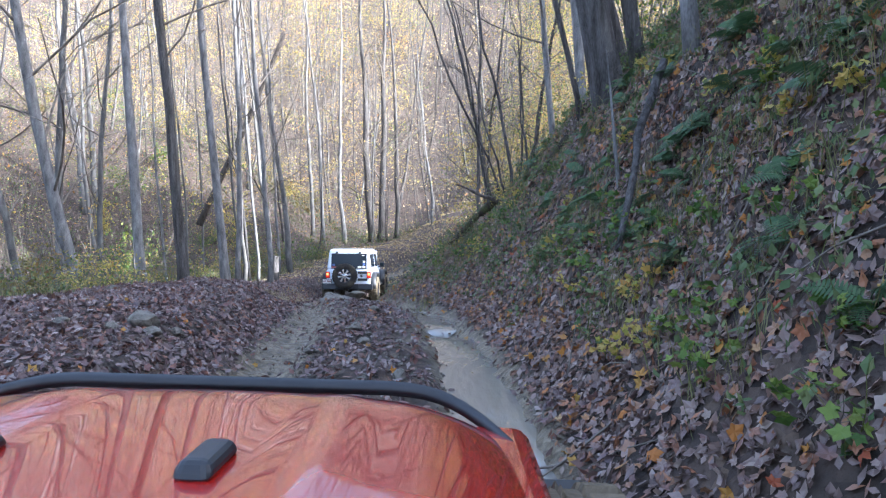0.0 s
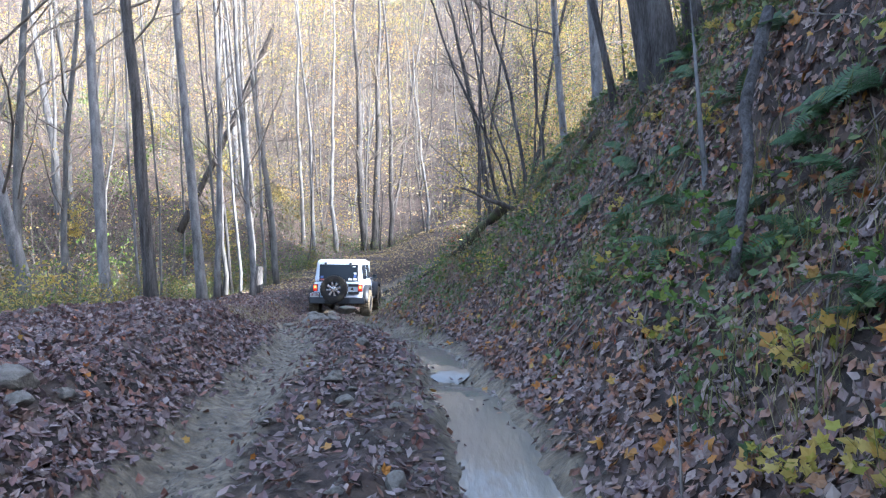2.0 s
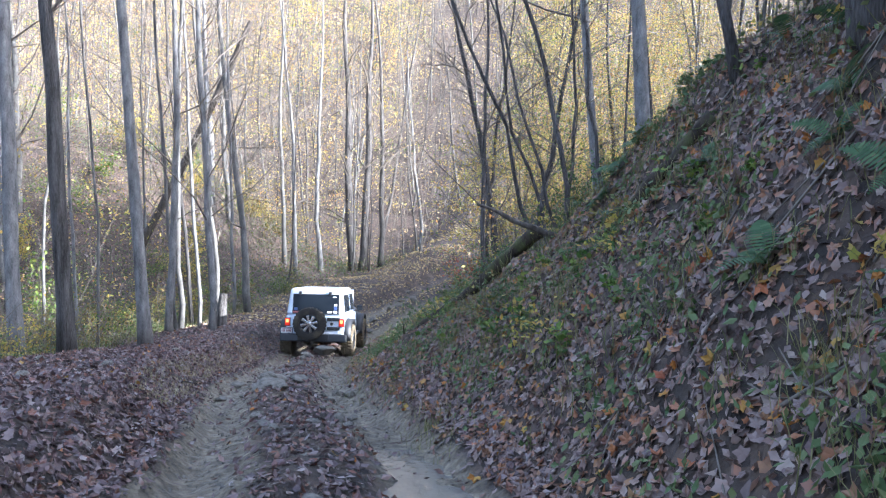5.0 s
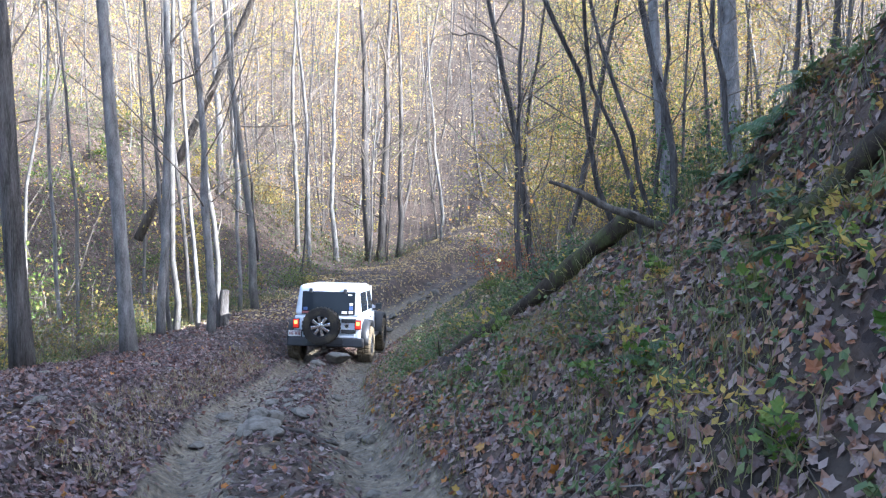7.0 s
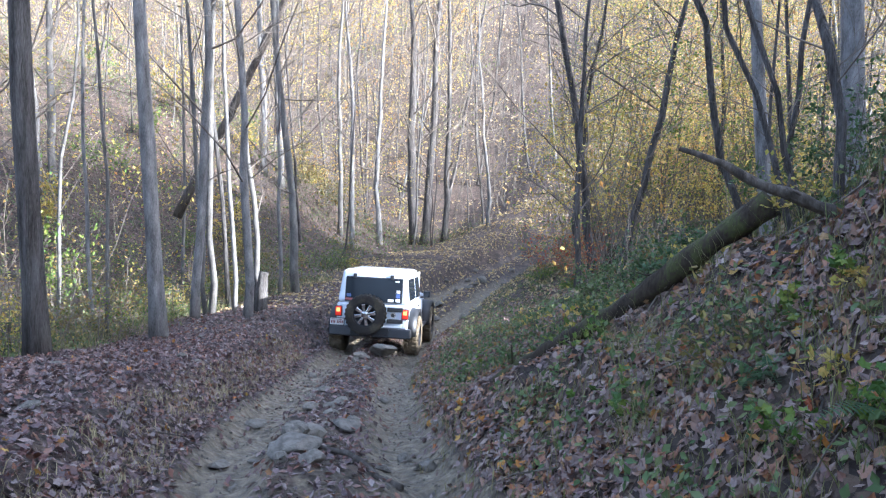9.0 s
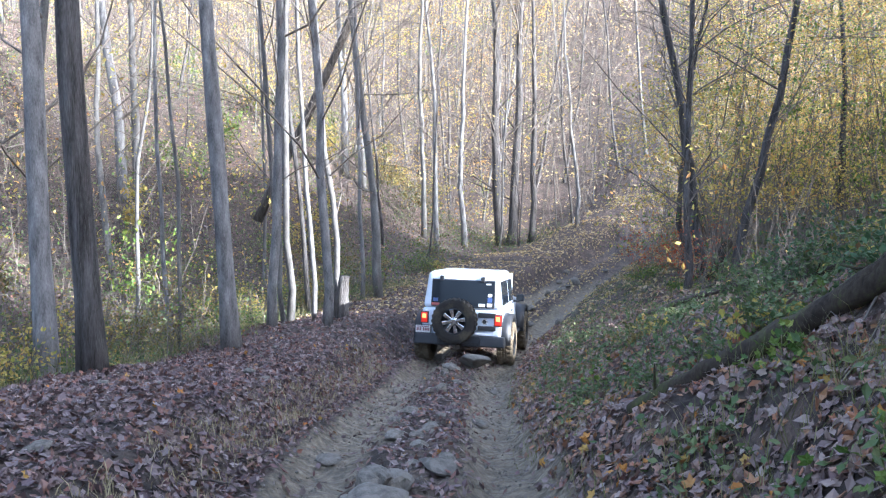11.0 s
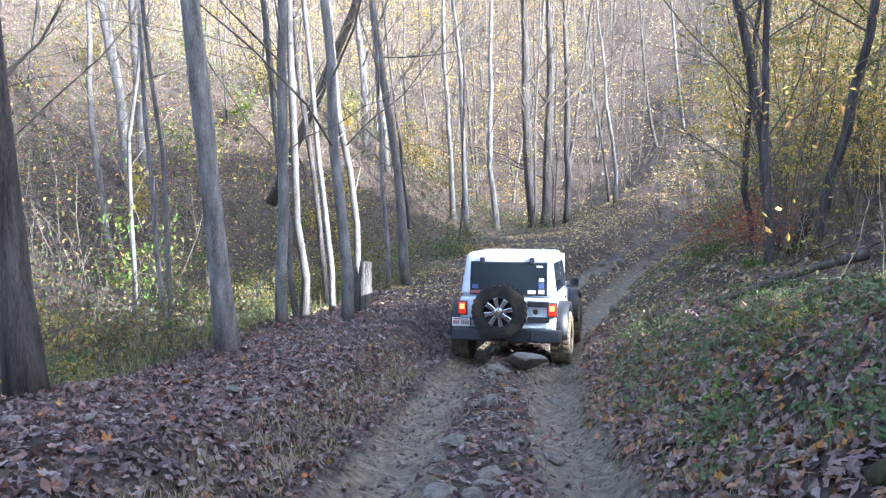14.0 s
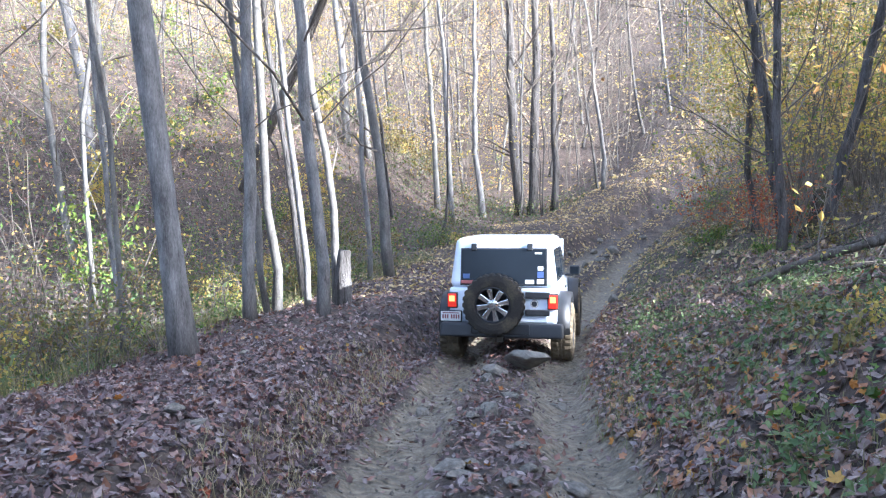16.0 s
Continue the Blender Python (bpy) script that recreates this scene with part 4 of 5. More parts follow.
def brush_stems():
    """Thin upright whips and saplings too many to count."""
    rng = np.random.RandomState(585)
    dim, pale = Soup(), Soup()
    for n, u0, u1, y0, y1, t0, t1 in ((380, -12, -4.6, 6, 36, 0.4, 2.4), (1300, -32, -9, 22, 66, 1.0, 5.0), (250, 4.5, 13, 26, 44, 0.8, 3.5), (1100, 3.0, 16, 42, 72, 1.5, 7.0), (1300, -60, 36, 58, 122, 3.0, 11.0)):
        x, y = strewn(rng, n, u0, u1, y0, y1)
        k = np.abs(x - trail_x(y)) > 2.6
        # the hollow keeps the darker twig; stems beyond it take the sunlit-coloured copy
        soup = dim if u1 < 0 else pale
        for px, py, pz in zip(x[k], y[k], height(x[k], y[k])):
            tall = rng.uniform(t0, t1)
            p = limb_path(rng, (px, py, pz - 0.05), (rng.normal(0, 0.2), rng.normal(0, 0.2), 1), tall, 5, 0.15, 0.04)
            r = 0.0028 * tall + 0.004
            tube(soup, p, np.linspace(r, r * 0.3, 5), 3, cap=False)
            for _ in range(3):
                j = rng.randint(1, 3)
                q = limb_path(rng, p[j], rng.normal(0, 0.7, 3) + (0, 0, 0.8), tall * rng.uniform(0.15, 0.35), 3, 0.15, 0.0)
                tube(soup, q, np.linspace(r * 0.5, r * 0.2, 3), 3, cap=False)
    tagged(solid("brush_stems", dim, TWIG), "thin bare brown brush stems in the hollow", "brush", kind="stuff")
    tagged(solid("sun_tinted_brush_stems", pale, TWIG_SUN_TINT), "thin brush stems and whips of the far woods, coloured pale as if sunlit", "brush", kind="stuff")


brush_stems()


def far_foliage():
    """The last leaves that hang in the far understory."""
    rng = np.random.RandomState(588)
    pts, faces = card_leaf()
    for name, mat, clumps, label in (("far_yellow_foliage", LEAF_YELLOW, 1700, "thin yellow leaves hanging in the far woods"), ("far_green_foliage", LEAF_GREEN, 420, "thin green leaves hanging in the far woods"),
                                     ("far_russet_foliage", LEAF_ORANGE, 520, "withered russet leaves hanging in the far woods")):
        y = 28 + 112 * rng.uniform(0, 1, clumps)
        x = trail_x(np.minimum(y, 60)) + np.where(rng.rand(clumps) < 0.6, rng.uniform(-52, -7, clumps), rng.uniform(4, 34, clumps))
        z = height(x, y) + 0.3 + 7.5 * rng.uniform(0, 1, clumps) ** 1.5 * np.where(y > 50, 2.0, 0.8)
        n = 42
        c = np.repeat(np.stack([x, y, z], -1), n, 0) + rng.normal(0, 1, (clumps * n, 3)) * (1.2, 1.2, 0.34)
        soup = Soup()
        scatter(soup, pts, faces, c, np.tile([[0, 0, 1.0]], (len(c), 1)), rng.uniform(0.09, 0.17, len(c)) * (0.6 + c[:, 1] / 90), rng.uniform(0, 6.283, len(c)), 0.6, rng)
        tagged(solid(name, soup, mat, smooth=False), label, "foliage", kind="stuff")


far_foliage()


def layered_sprays():
    """Flat sprays of leaves on the slender trees of the sunny bank, plus unseen shading crowns."""
    rng = np.random.RandomState(591)
    pts, faces = oval_leaf()
    for name, mat, clumps, label in (("yellow_leaf_sprays", LEAF_YELLOW, 640, "flat sprays of yellow leaves over the far bank, with unseen shading crowns above"), ("green_leaf_sprays", LEAF_GREEN, 300, "flat sprays of green leaves over the far bank, with unseen shading crowns above"),
                                     ("orange_leaf_sprays", LEAF_ORANGE, 300, "flat sprays of orange leaves over the far bank, with unseen shading crowns above")):
        y = rng.uniform(36, 58, clumps)
        x = trail_x(y) + 2.7 + 11 * rng.uniform(0, 1, clumps) ** 1.2
        z = height(x, y) + 0.8 + rng.uniform(0, 1, clumps) ** 0.8 * (5.5 + 0.6 * (x - trail_x(y) - 2.7))
        n = 46
        high = rng.rand(clumps) < 0.4    # upper crowns over the whole bank, out of view, added to shade the hollow
        y = np.where(high, rng.uniform(29, 52, clumps), y)
        x = np.where(high, trail_x(y) + rng.uniform(5, 15, clumps), x)
        z = np.where(high, height(x, y) + rng.uniform(5, 13, clumps), z)
        c = np.repeat(np.stack([x, y, z], -1), n, 0) + rng.normal(0, 1, (clumps * n, 3)) * np.where(np.repeat(high, n)[:, None], (1.1, 1.1, 0.2), (0.85, 0.85, 0.07))
        soup = Soup()
        scatter(soup, pts, faces, c, np.tile([[-0.15, -0.25, 1.0]], (len(c), 1)), rng.uniform(0.07, 0.125, len(c)), rng.uniform(0, 6.283, len(c)), 0.5, rng)
        tagged(solid(name, soup, mat, smooth=False), label, "foliage", kind="stuff")


layered_sprays()


def fern_frond(rng, length):
    """One arching frond with paired leaflets."""
    soup = Soup()
    n = 17
    t = np.linspace(0, 1, n)
    p = np.stack([length * t * 0.9, 0 * t, length * (0.55 * t - 0.62 * t ** 2)], -1)
    tube(soup, p, np.linspace(0.0035, 0.0012, n), 3, cap=False)
    for i in range(2, n):
        w = length * 0.24 * math.sin(math.pi * min(1, (t[i] * 0.93 + 0.1))) ** 0.8 + 0.012
        for s in (-1, 1):
            a, b = p[i], p[i] + (0.035 * length, s * w, -0.12 * w)
            c = (p[i] + b) / 2
            e = 0.022 * length
            soup.add([a + (-e, 0, 0), c + (-e, 0, 0.004), b, c + (e, 0, 0.004), a + (e, 0, 0)], quads=[(0, 1, 3, 4)], tris=[(1, 2, 3)])
    return soup.mesh("frond")


def ferns():
    rng = np.random.RandomState(610)
    meshes = [fern_frond(rng, l) for l in (0.36, 0.28, 0.21)]
    for m in meshes:
        m.materials.append(FERN)
    spots = [(1.82, 8.7), (2.06, 8.5), (2.04, 6.0), (2.32, 6.15), (2.2, 8.3), (1.87, 4.8), (1.82, 10.2), (2.56, 8.0), (2.5, 6.3), (1.88, 8.25), (2.13, 8.4), (1.73, 10.9), (1.79, 7.25),
             (1.64, 9.7), (1.71, 10.7), (1.52, 10.8), (1.33, 12.0), (1.48, 9.3), (1.25, 17.0), (1.5, 16.6)]
    for _ in range(44):
        y = rng.uniform(4.5, 17)
        spots.append((float(trail_x(y)) + rng.uniform(2.1, 4.4), y))
    for x, y in spots:
        fern = tagged(new("fern"), "green fern with arching fronds on the leafy bank", "fern", "bank ferns")
        fern.location = (x, y, float(height(x, y)) - 0.01)
        n = slope_normal(np.array([x]), np.array([y]))[0]
        fern.rotation_euler = Vector((0, 0, 1)).rotation_difference(Vector((n[0] * 0.6, n[1] * 0.6, 1)).normalized()).to_euler()
        turn = rng.uniform(0, 360)
        count = rng.randint(6, 10)
        for k in range(count):
            f = new("frond", meshes[rng.randint(3)])
            f.parent = fern
            f.matrix_basis = pose(0, 0, 0, rng.uniform(-20, 20), rng.uniform(-38, 5), turn + 360 * k / count + rng.uniform(-14, 14))


ferns()


def rock_mesh(seed, flat=0.5):
    rng = np.random.RandomState(seed)
    bm = bmesh.new()
    bmesh.ops.create_icosphere(bm, subdivisions=3, radius=0.5)
    planes = [(Vector(rng.normal(0, 1, 3)).normalized(), rng.uniform(0.24, 0.42)) for _ in range(11)]
    for v in bm.verts:
        for n, d in planes:
            over = v.co.dot(n) - d
            if over > 0:
                v.co -= n * over * 0.92
        v.co += Vector(rng.normal(0, 0.006, 3))
        v.co.z *= flat
    me = bpy.data.meshes.new("rock")
    bm.to_mesh(me)
    bm.free()
    me.materials.append(STONE)
    return me


def rocks():
    rng = np.random.RandomState(650)
    shapes = [rock_mesh(660 + i, f) for i, f in enumerate((0.45, 0.6, 0.75, 0.4, 0.55))]

    def put(x, y, size, label, sink=0.25, shape=None):
        ob = tagged(new("rock", shapes[rng.randint(5) if shape is None else shape]), label, "rock", "trail stones")
        ob.location = (x, y, float(height(x, y)) + size * (0.28 - sink))
        ob.rotation_euler = (rng.uniform(-0.25, 0.25), rng.uniform(-0.25, 0.25), rng.uniform(0, 6.28))
        ob.scale = (size * rng.uniform(0.8, 1.3), size * rng.uniform(0.7, 1.0), size)

    for dx, dy, s in [(0, 0, 0.34), (0.16, -0.2, 0.22), (-0.14, -0.28, 0.17), (0.22, 0.2, 0.16)]:
        put(-2.62 + dx, 8.45 + dy, s, "pale mossy stone in the leaves of the shoulder", 0.1, 1)
    put(-3.72, 27.2, 0.62, "large pale flat stone between the wheel ruts", 0.02, 0)
    put(-4.05, 26.7, 0.34, "flat stone between the wheel ruts", 0.1, 3)
    for _ in range(16):
        put(rng.normal(-2.65, 0.4), rng.normal(18.6, 0.55), rng.uniform(0.14, 0.42), "muddy stone of the rocky ridge between the ruts", 0.15)
    for _ in range(34):
        y = rng.uniform(19.5, 27)
        put(float(trail_x(y)) + rng.normal(-0.05, 0.4), y, rng.uniform(0.08, 0.26), "small flat stone in the trail", 0.15)
    for _ in range(26):
        y = rng.uniform(33.5, 50)
        put(float(trail_x(y)) + rng.uniform(-1.6, 1.7), y, rng.uniform(0.15, 0.5), "rough stone on the washed-out trail", 0.1)
    for _ in range(26):
        y = rng.uniform(6, 17)
        put(float(trail_x(y)) + rng.normal(-0.1, 0.35), y, rng.uniform(0.06, 0.2), "small stone in the trail", 0.15)
    for _ in range(14):
        y = rng.uniform(7, 26)
        put(float(trail_x(y)) - rng.uniform(1.8, 4.5), y, rng.uniform(0.08, 0.22), "pale stone among fallen leaves", 0.1)


rocks()


def gravel():
    """Fine loose stones and clods in the wheel tracks."""
    rng = np.random.RandomState(690)
    x, y = strewn(rng, 9000, -1.35, 1.35, 3, 31)
    t = np.array([(1, 0, 0), (-0.5, 0.8, 0), (-0.5, -0.8, 0), (0.1, 0.1, 0.7), (0, 0, -0.5)])
    f = [(0, 1, 3), (1, 2, 3), (2, 0, 3), (1, 0, 4), (2, 1, 4), (0, 2, 4)]
    soup = Soup()
    scatter(soup, t, f, on_ground(x, y, 0.004), slope_normal(x, y), rng.uniform(0.006, 0.03, len(x)) * rng.uniform(0.5, 1, len(x)), rng.uniform(0, 6.28, len(x)), 0.5, rng)
    tagged(solid("gravel", soup, STONE, smooth=False), "loose gravel and clods in the wheel tracks", "gravel", kind="stuff")


gravel()


def puddle():
    """Shallow water standing in the wheel rut."""
    m = bpy.data.materials.new("muddy_water")
    m.use_nodes = True
    n, l = m.node_tree.nodes, m.node_tree.links
    b = n["Principled BSDF"]
    b.inputs["Base Color"].default_value = (0.22, 0.205, 0.175, 1)
    b.inputs["Roughness"].default_value, b.inputs["Specular IOR Level"].default_value = 0.04, 0.6
    tx, bp = n.new("ShaderNodeTexNoise"), n.new("ShaderNodeBump")
    tx.inputs["Scale"].default_value, tx.inputs["Detail"].default_value = 9, 5
    bp.inputs["Strength"].default_value, bp.inputs["Distance"].default_value = 0.55, 0.03
    l.new(tx.outputs["Fac"], bp.inputs["Height"])
    l.new(bp.outputs[0], b.inputs["Normal"])
    for y0, y1, lift in ((3.4, 10.9, 0.062), (11.1, 15.0, 0.075)):
        ys = np.arange(y0, y1, 0.12)
        xc = trail_x(ys) + rut_half(ys)
        z = trail_z(ys) - lift - 0.09 * np.exp(-np.minimum(ys - y0, y1 - ys) / 0.25)
        us = np.linspace(-0.40, 0.40, 15)
        ends = np.clip(np.minimum(ys - y0, y1 - ys) / 0.8, 0.02, 1) ** 0.5
        gx = xc[:, None] + us[None, :] * ends[:, None]
        soup = Soup()
        v = np.stack([gx, np.repeat(ys[:, None], 15, 1), np.repeat(z[:, None], 15, 1)], -1)
        i = (np.arange(len(ys) - 1)[:, None] * 15 + np.arange(14)[None, :]).reshape(-1)
        soup.add(v.reshape(-1, 3), np.stack([i, i + 1, i + 16, i + 15], -1))
        tagged(solid("puddle", soup, m), "shallow muddy water standing in the wheel rut", "water", kind="structure")


puddle()


def timber(name, label, a, b, r0, r1, mat, seed, bend=0.05, stubs=0, sides=14, knots=14, category="log"):
    """A fallen trunk or branch between two points, with broken ends and stubs."""
    rng = np.random.RandomState(seed)
    t = np.linspace(0, 1, knots)
    a, b = np.array(a, float), np.array(b, float)
    p = (b - a) * t[:, None] + np.cumsum(rng.normal(0, bend, (knots, 3)), 0) * np.sin(math.pi * t)[:, None] * 0.5
    root = tagged(new(name), label, category)
    root.location = a
    s = Soup()
    tube(s, p, np.linspace(r0, r1, knots) * (1 + 0.07 * rng.normal(size=knots)), sides, rough=0.07, rng=rng)
    solid("stem", s, mat, root)
    for _ in range(stubs):
        s2 = Soup()
        j = rng.randint(2, knots - 2)
        d = rng.normal(0, 1, 3) + (0, 0, 0.5)
        tube(s2, limb_path(rng, p[j], d, rng.uniform(2, 6) * max(r0, 0.03), 4, 0.2, 0.0), np.linspace(r0 * 0.3, r0 * 0.1, 4), 5)
        solid("broken_branch", s2, mat, root)
    return root


def gz(x, y, lift=0.0):
    return (x, y, float(height(x, y)) + lift)


timber("fallen_log", "mossy fallen log lying down the bank", (-1.26, 19.75, -0.03), (0.76, 18.17, 1.80), 0.058, 0.102, MOSS_WOOD, 701, 0.022, 6, 18, 26)
timber("broken_limb", "dark splintered limb jutting from the bank", (1.15, 17.3, 1.6), (-0.08, 17.45, 2.1), 0.055, 0.016, DEAD_WOOD, 702, 0.03, 3, 10, 14, "branch")
timber("dead_branch", "dead grey branch lying on the far bank", (-0.75, 30.2, -0.55), (1.5, 29.8, 0.35), 0.05, 0.09, DEAD_WOOD, 703, 0.03, 3, 8, 12, "branch")
timber("dead_branch", "thin dead branch lying on the far bank", (-0.45, 29.3, -0.45), (1.9, 28.9, 0.3), 0.03, 0.045, DEAD_WOOD, 704, 0.04, 3, 6, 12, "branch")
timber("leaning_stump", "pale rotten leaning stump on the far bank", gz(1.3, 34.6, -0.1), (1.75, 34.9, 1.05), 0.17, 0.11, MOSS_WOOD, 705, 0.03, 2, 12, 10, "stump")
timber("stump", "broken grey stump at the foot of the slim trees", gz(-7.38, 30.3, -0.1), gz(-7.34, 30.3, 0.95), 0.17, 0.12, BARK_DARK, 706, 0.02, 0, 12, 8, "stump")
timber("dead_branch", "bare root and stick beside the trail", gz(1.55, 8.2, 0.1), gz(2.25, 9.6, 0.35), 0.03, 0.045, BARK_DARK, 707, 0.05, 3, 7, 10, "branch")
timber("dead_branch", "old log half buried in leaves on the bank", gz(1.15, 15.4, 0.02), gz(1.9, 14.6, 0.05), 0.06, 0.08, MOSS_WOOD, 708, 0.03, 1, 8, 10, "branch")
timber("dead_branch", "fallen trunk down in the hollow", gz(-13.5, 30, 0.1), gz(-9.6, 33.5, 0.15), 0.12, 0.08, DEAD_WOOD, 709, 0.05, 3, 8, 10, "branch")
timber("hanging_limb", "dead trunk caught leaning among the slim trees", (-13.0, 37.4, 1.2), (-8.9, 37.7, 10.4), 0.17, 0.10, DEAD_WOOD, 710, 0.04, 3, 9, 12, "branch")
timber("dead_branch", "stick lying across the rut", gz(-1.9, 17.9, 0.03), gz(-2.9, 18.7, 0.04), 0.034, 0.02, DEAD_WOOD, 711, 0.04, 0, 6, 9, "branch")
timber("dead_branch", "pale bare branch arching over the far bank", gz(0.7, 33.4, 0.0), gz(3.0, 33.0, 0.75), 0.035, 0.012, DEAD_WOOD, 712, 0.06, 3, 6, 12, "branch")
timber("dead_branch", "pale bare branch arching over the far bank", gz(0.2, 31.6, 0.0), gz(2.6, 31.0, 0.55), 0.03, 0.012, DEAD_WOOD, 713, 0.06, 3, 6, 12, "branch")
timber("dead_branch", "mossy broken branch lying on the bank", gz(-0.1, 21.9, 0.04), gz(0.8, 21.3, 0.22), 0.05, 0.035, MOSS_WOOD, 714, 0.03, 2, 8, 10, "branch")
for k in range(14):
    r = np.random.RandomState(720 + k)
    yy = r.uniform(5, 27)
    xx = float(trail_x(yy)) + r.choice([-1, 1, 1]) * r.uniform(1.5, 4)
    aa = r.uniform(0, 6.28)
    ll = r.uniform(0.2, 0.55)
    timber("stick", "thin fallen stick among the leaves", gz(xx, yy, 0.02), gz(xx + ll * math.cos(aa), yy + ll * math.sin(aa), 0.03), 0.009, 0.005, DEAD_WOOD, 740 + k, 0.02, 0, 5, 7, "stick")


# ---- vehicles ----
WHITE_PAINT = plain("white_paint", (0.70, 0.755, 0.84), 0.28, coat=0.6, grime=0.12)
RED_PAINT = plain("red_paint", (0.34, 0.010, 0.005), 0.25, coat=1.0, spec=0.15, grime=0.1)
BLACK_PLASTIC = plain("black_plastic", (0.022, 0.023, 0.026), 0.5, grime=0.3)
UNDERSIDE = plain("muddy_underside", (0.045, 0.036, 0.026), 0.85, grime=0.5)
RUBBER = material("muddy_rubber", [(0.018, 0.017, 0.016), (0.035, 0.031, 0.026), (0.12, 0.095, 0.06)], scale=4, rough=0.85, bump=0.4, bump_scale=60)
MUD_RUBBER = material("mud_caked_rubber", [(0.05, 0.04, 0.027), (0.14, 0.11, 0.07), (0.26, 0.21, 0.14)], scale=5, rough=0.85, bump=0.7, bump_scale=40)
CHROME = plain("machined_alloy", (0.72, 0.72, 0.73), 0.18, metal=1.0, grime=0.2)
DARK_ALLOY = plain("black_alloy", (0.03, 0.03, 0.032), 0.35, metal=0.6)
TINTED = plain("tinted_glass", (0.012, 0.016, 0.022), 0.05, spec=0.2, grime=0.1)
LAMP_RED = plain("red_lens", (0.60, 0.03, 0.015), 0.15, coat=0.6, emit=0.12)
LAMP_HOT = plain("lit_brake_lens", (1.0, 0.26, 0.06), 0.2, emit=0.62)
LAMP_WHITE = plain("clear_lens", (0.8, 0.8, 0.78), 0.12, coat=0.6)
PLATE = plain("pale_plate", (0.72, 0.70, 0.66), 0.4, grime=0.1)
PLATE_INK = plain("dark_red_ink", (0.22, 0.05, 0.05), 0.5)
STICKER_BLUE, STICKER_RED = plain("blue_sticker", (0.06, 0.10, 0.26), 0.4), plain("red_sticker", (0.34, 0.09, 0.08), 0.4)


def part(name, bm, mat, parent, label="", smooth=False, m=None):
    """Links a bmesh as one mesh object under a thing or part."""
    me = bpy.data.meshes.new(name)
    bm.to_mesh(me)
    bm.free()
    me.materials.append(mat)
    if smooth:
        me.polygons.foreach_set("use_smooth", np.ones(len(me.polygons), bool))
    ob = new(name, me)
    ob.parent = parent
    if m is not None:
        ob.matrix_basis = m
    if label:
        ob["label"] = label
    return ob


def block(x0, x1, y0, y1, z0, z1, bevel=0.02, taper=None, segs=3):
    """A rounded box; taper=(dx, dy front, dy rear) draws in its top."""
    bm = bmesh.new()
    bmesh.ops.create_cube(bm, size=1.0)
    for v in bm.verts:
        top, fx, fy = v.co.z > 0, v.co.x > 0, v.co.y > 0
        x, y, z = (x1 if fx else x0), (y1 if fy else y0), (z1 if top else z0)
        if taper and top:
            x += -taper[0] if fx else taper[0]
            y += -taper[1] if fy else taper[2]
        v.co = (x, y, z)
    if bevel:
        bmesh.ops.bevel(bm, geom=list(bm.edges), offset=bevel, segments=segs, profile=0.5, affect="EDGES")
    return bm


def lathe(profile, segs=40, wobble=None):
    """A solid of revolution about x: profile of (x, radius)."""
    bm = bmesh.new()
    rings = []
    for i in range(segs):
        a = 2 * math.pi * i / segs
        ring = []
        for j, (x, r) in enumerate(profile):
            rr = r + (wobble(i, j) if wobble else 0)
            ring.append(bm.verts.new((x, rr * math.cos(a), rr * math.sin(a))))
        rings.append(ring)
    for i in range(segs):
        p, q = rings[i], rings[(i + 1) % segs]
        for j in range(len(profile) - 1):
            bm.faces.new((p[j], p[j + 1], q[j + 1], q[j]))
    bmesh.ops.recalc_face_normals(bm, faces=list(bm.faces))
    return bm


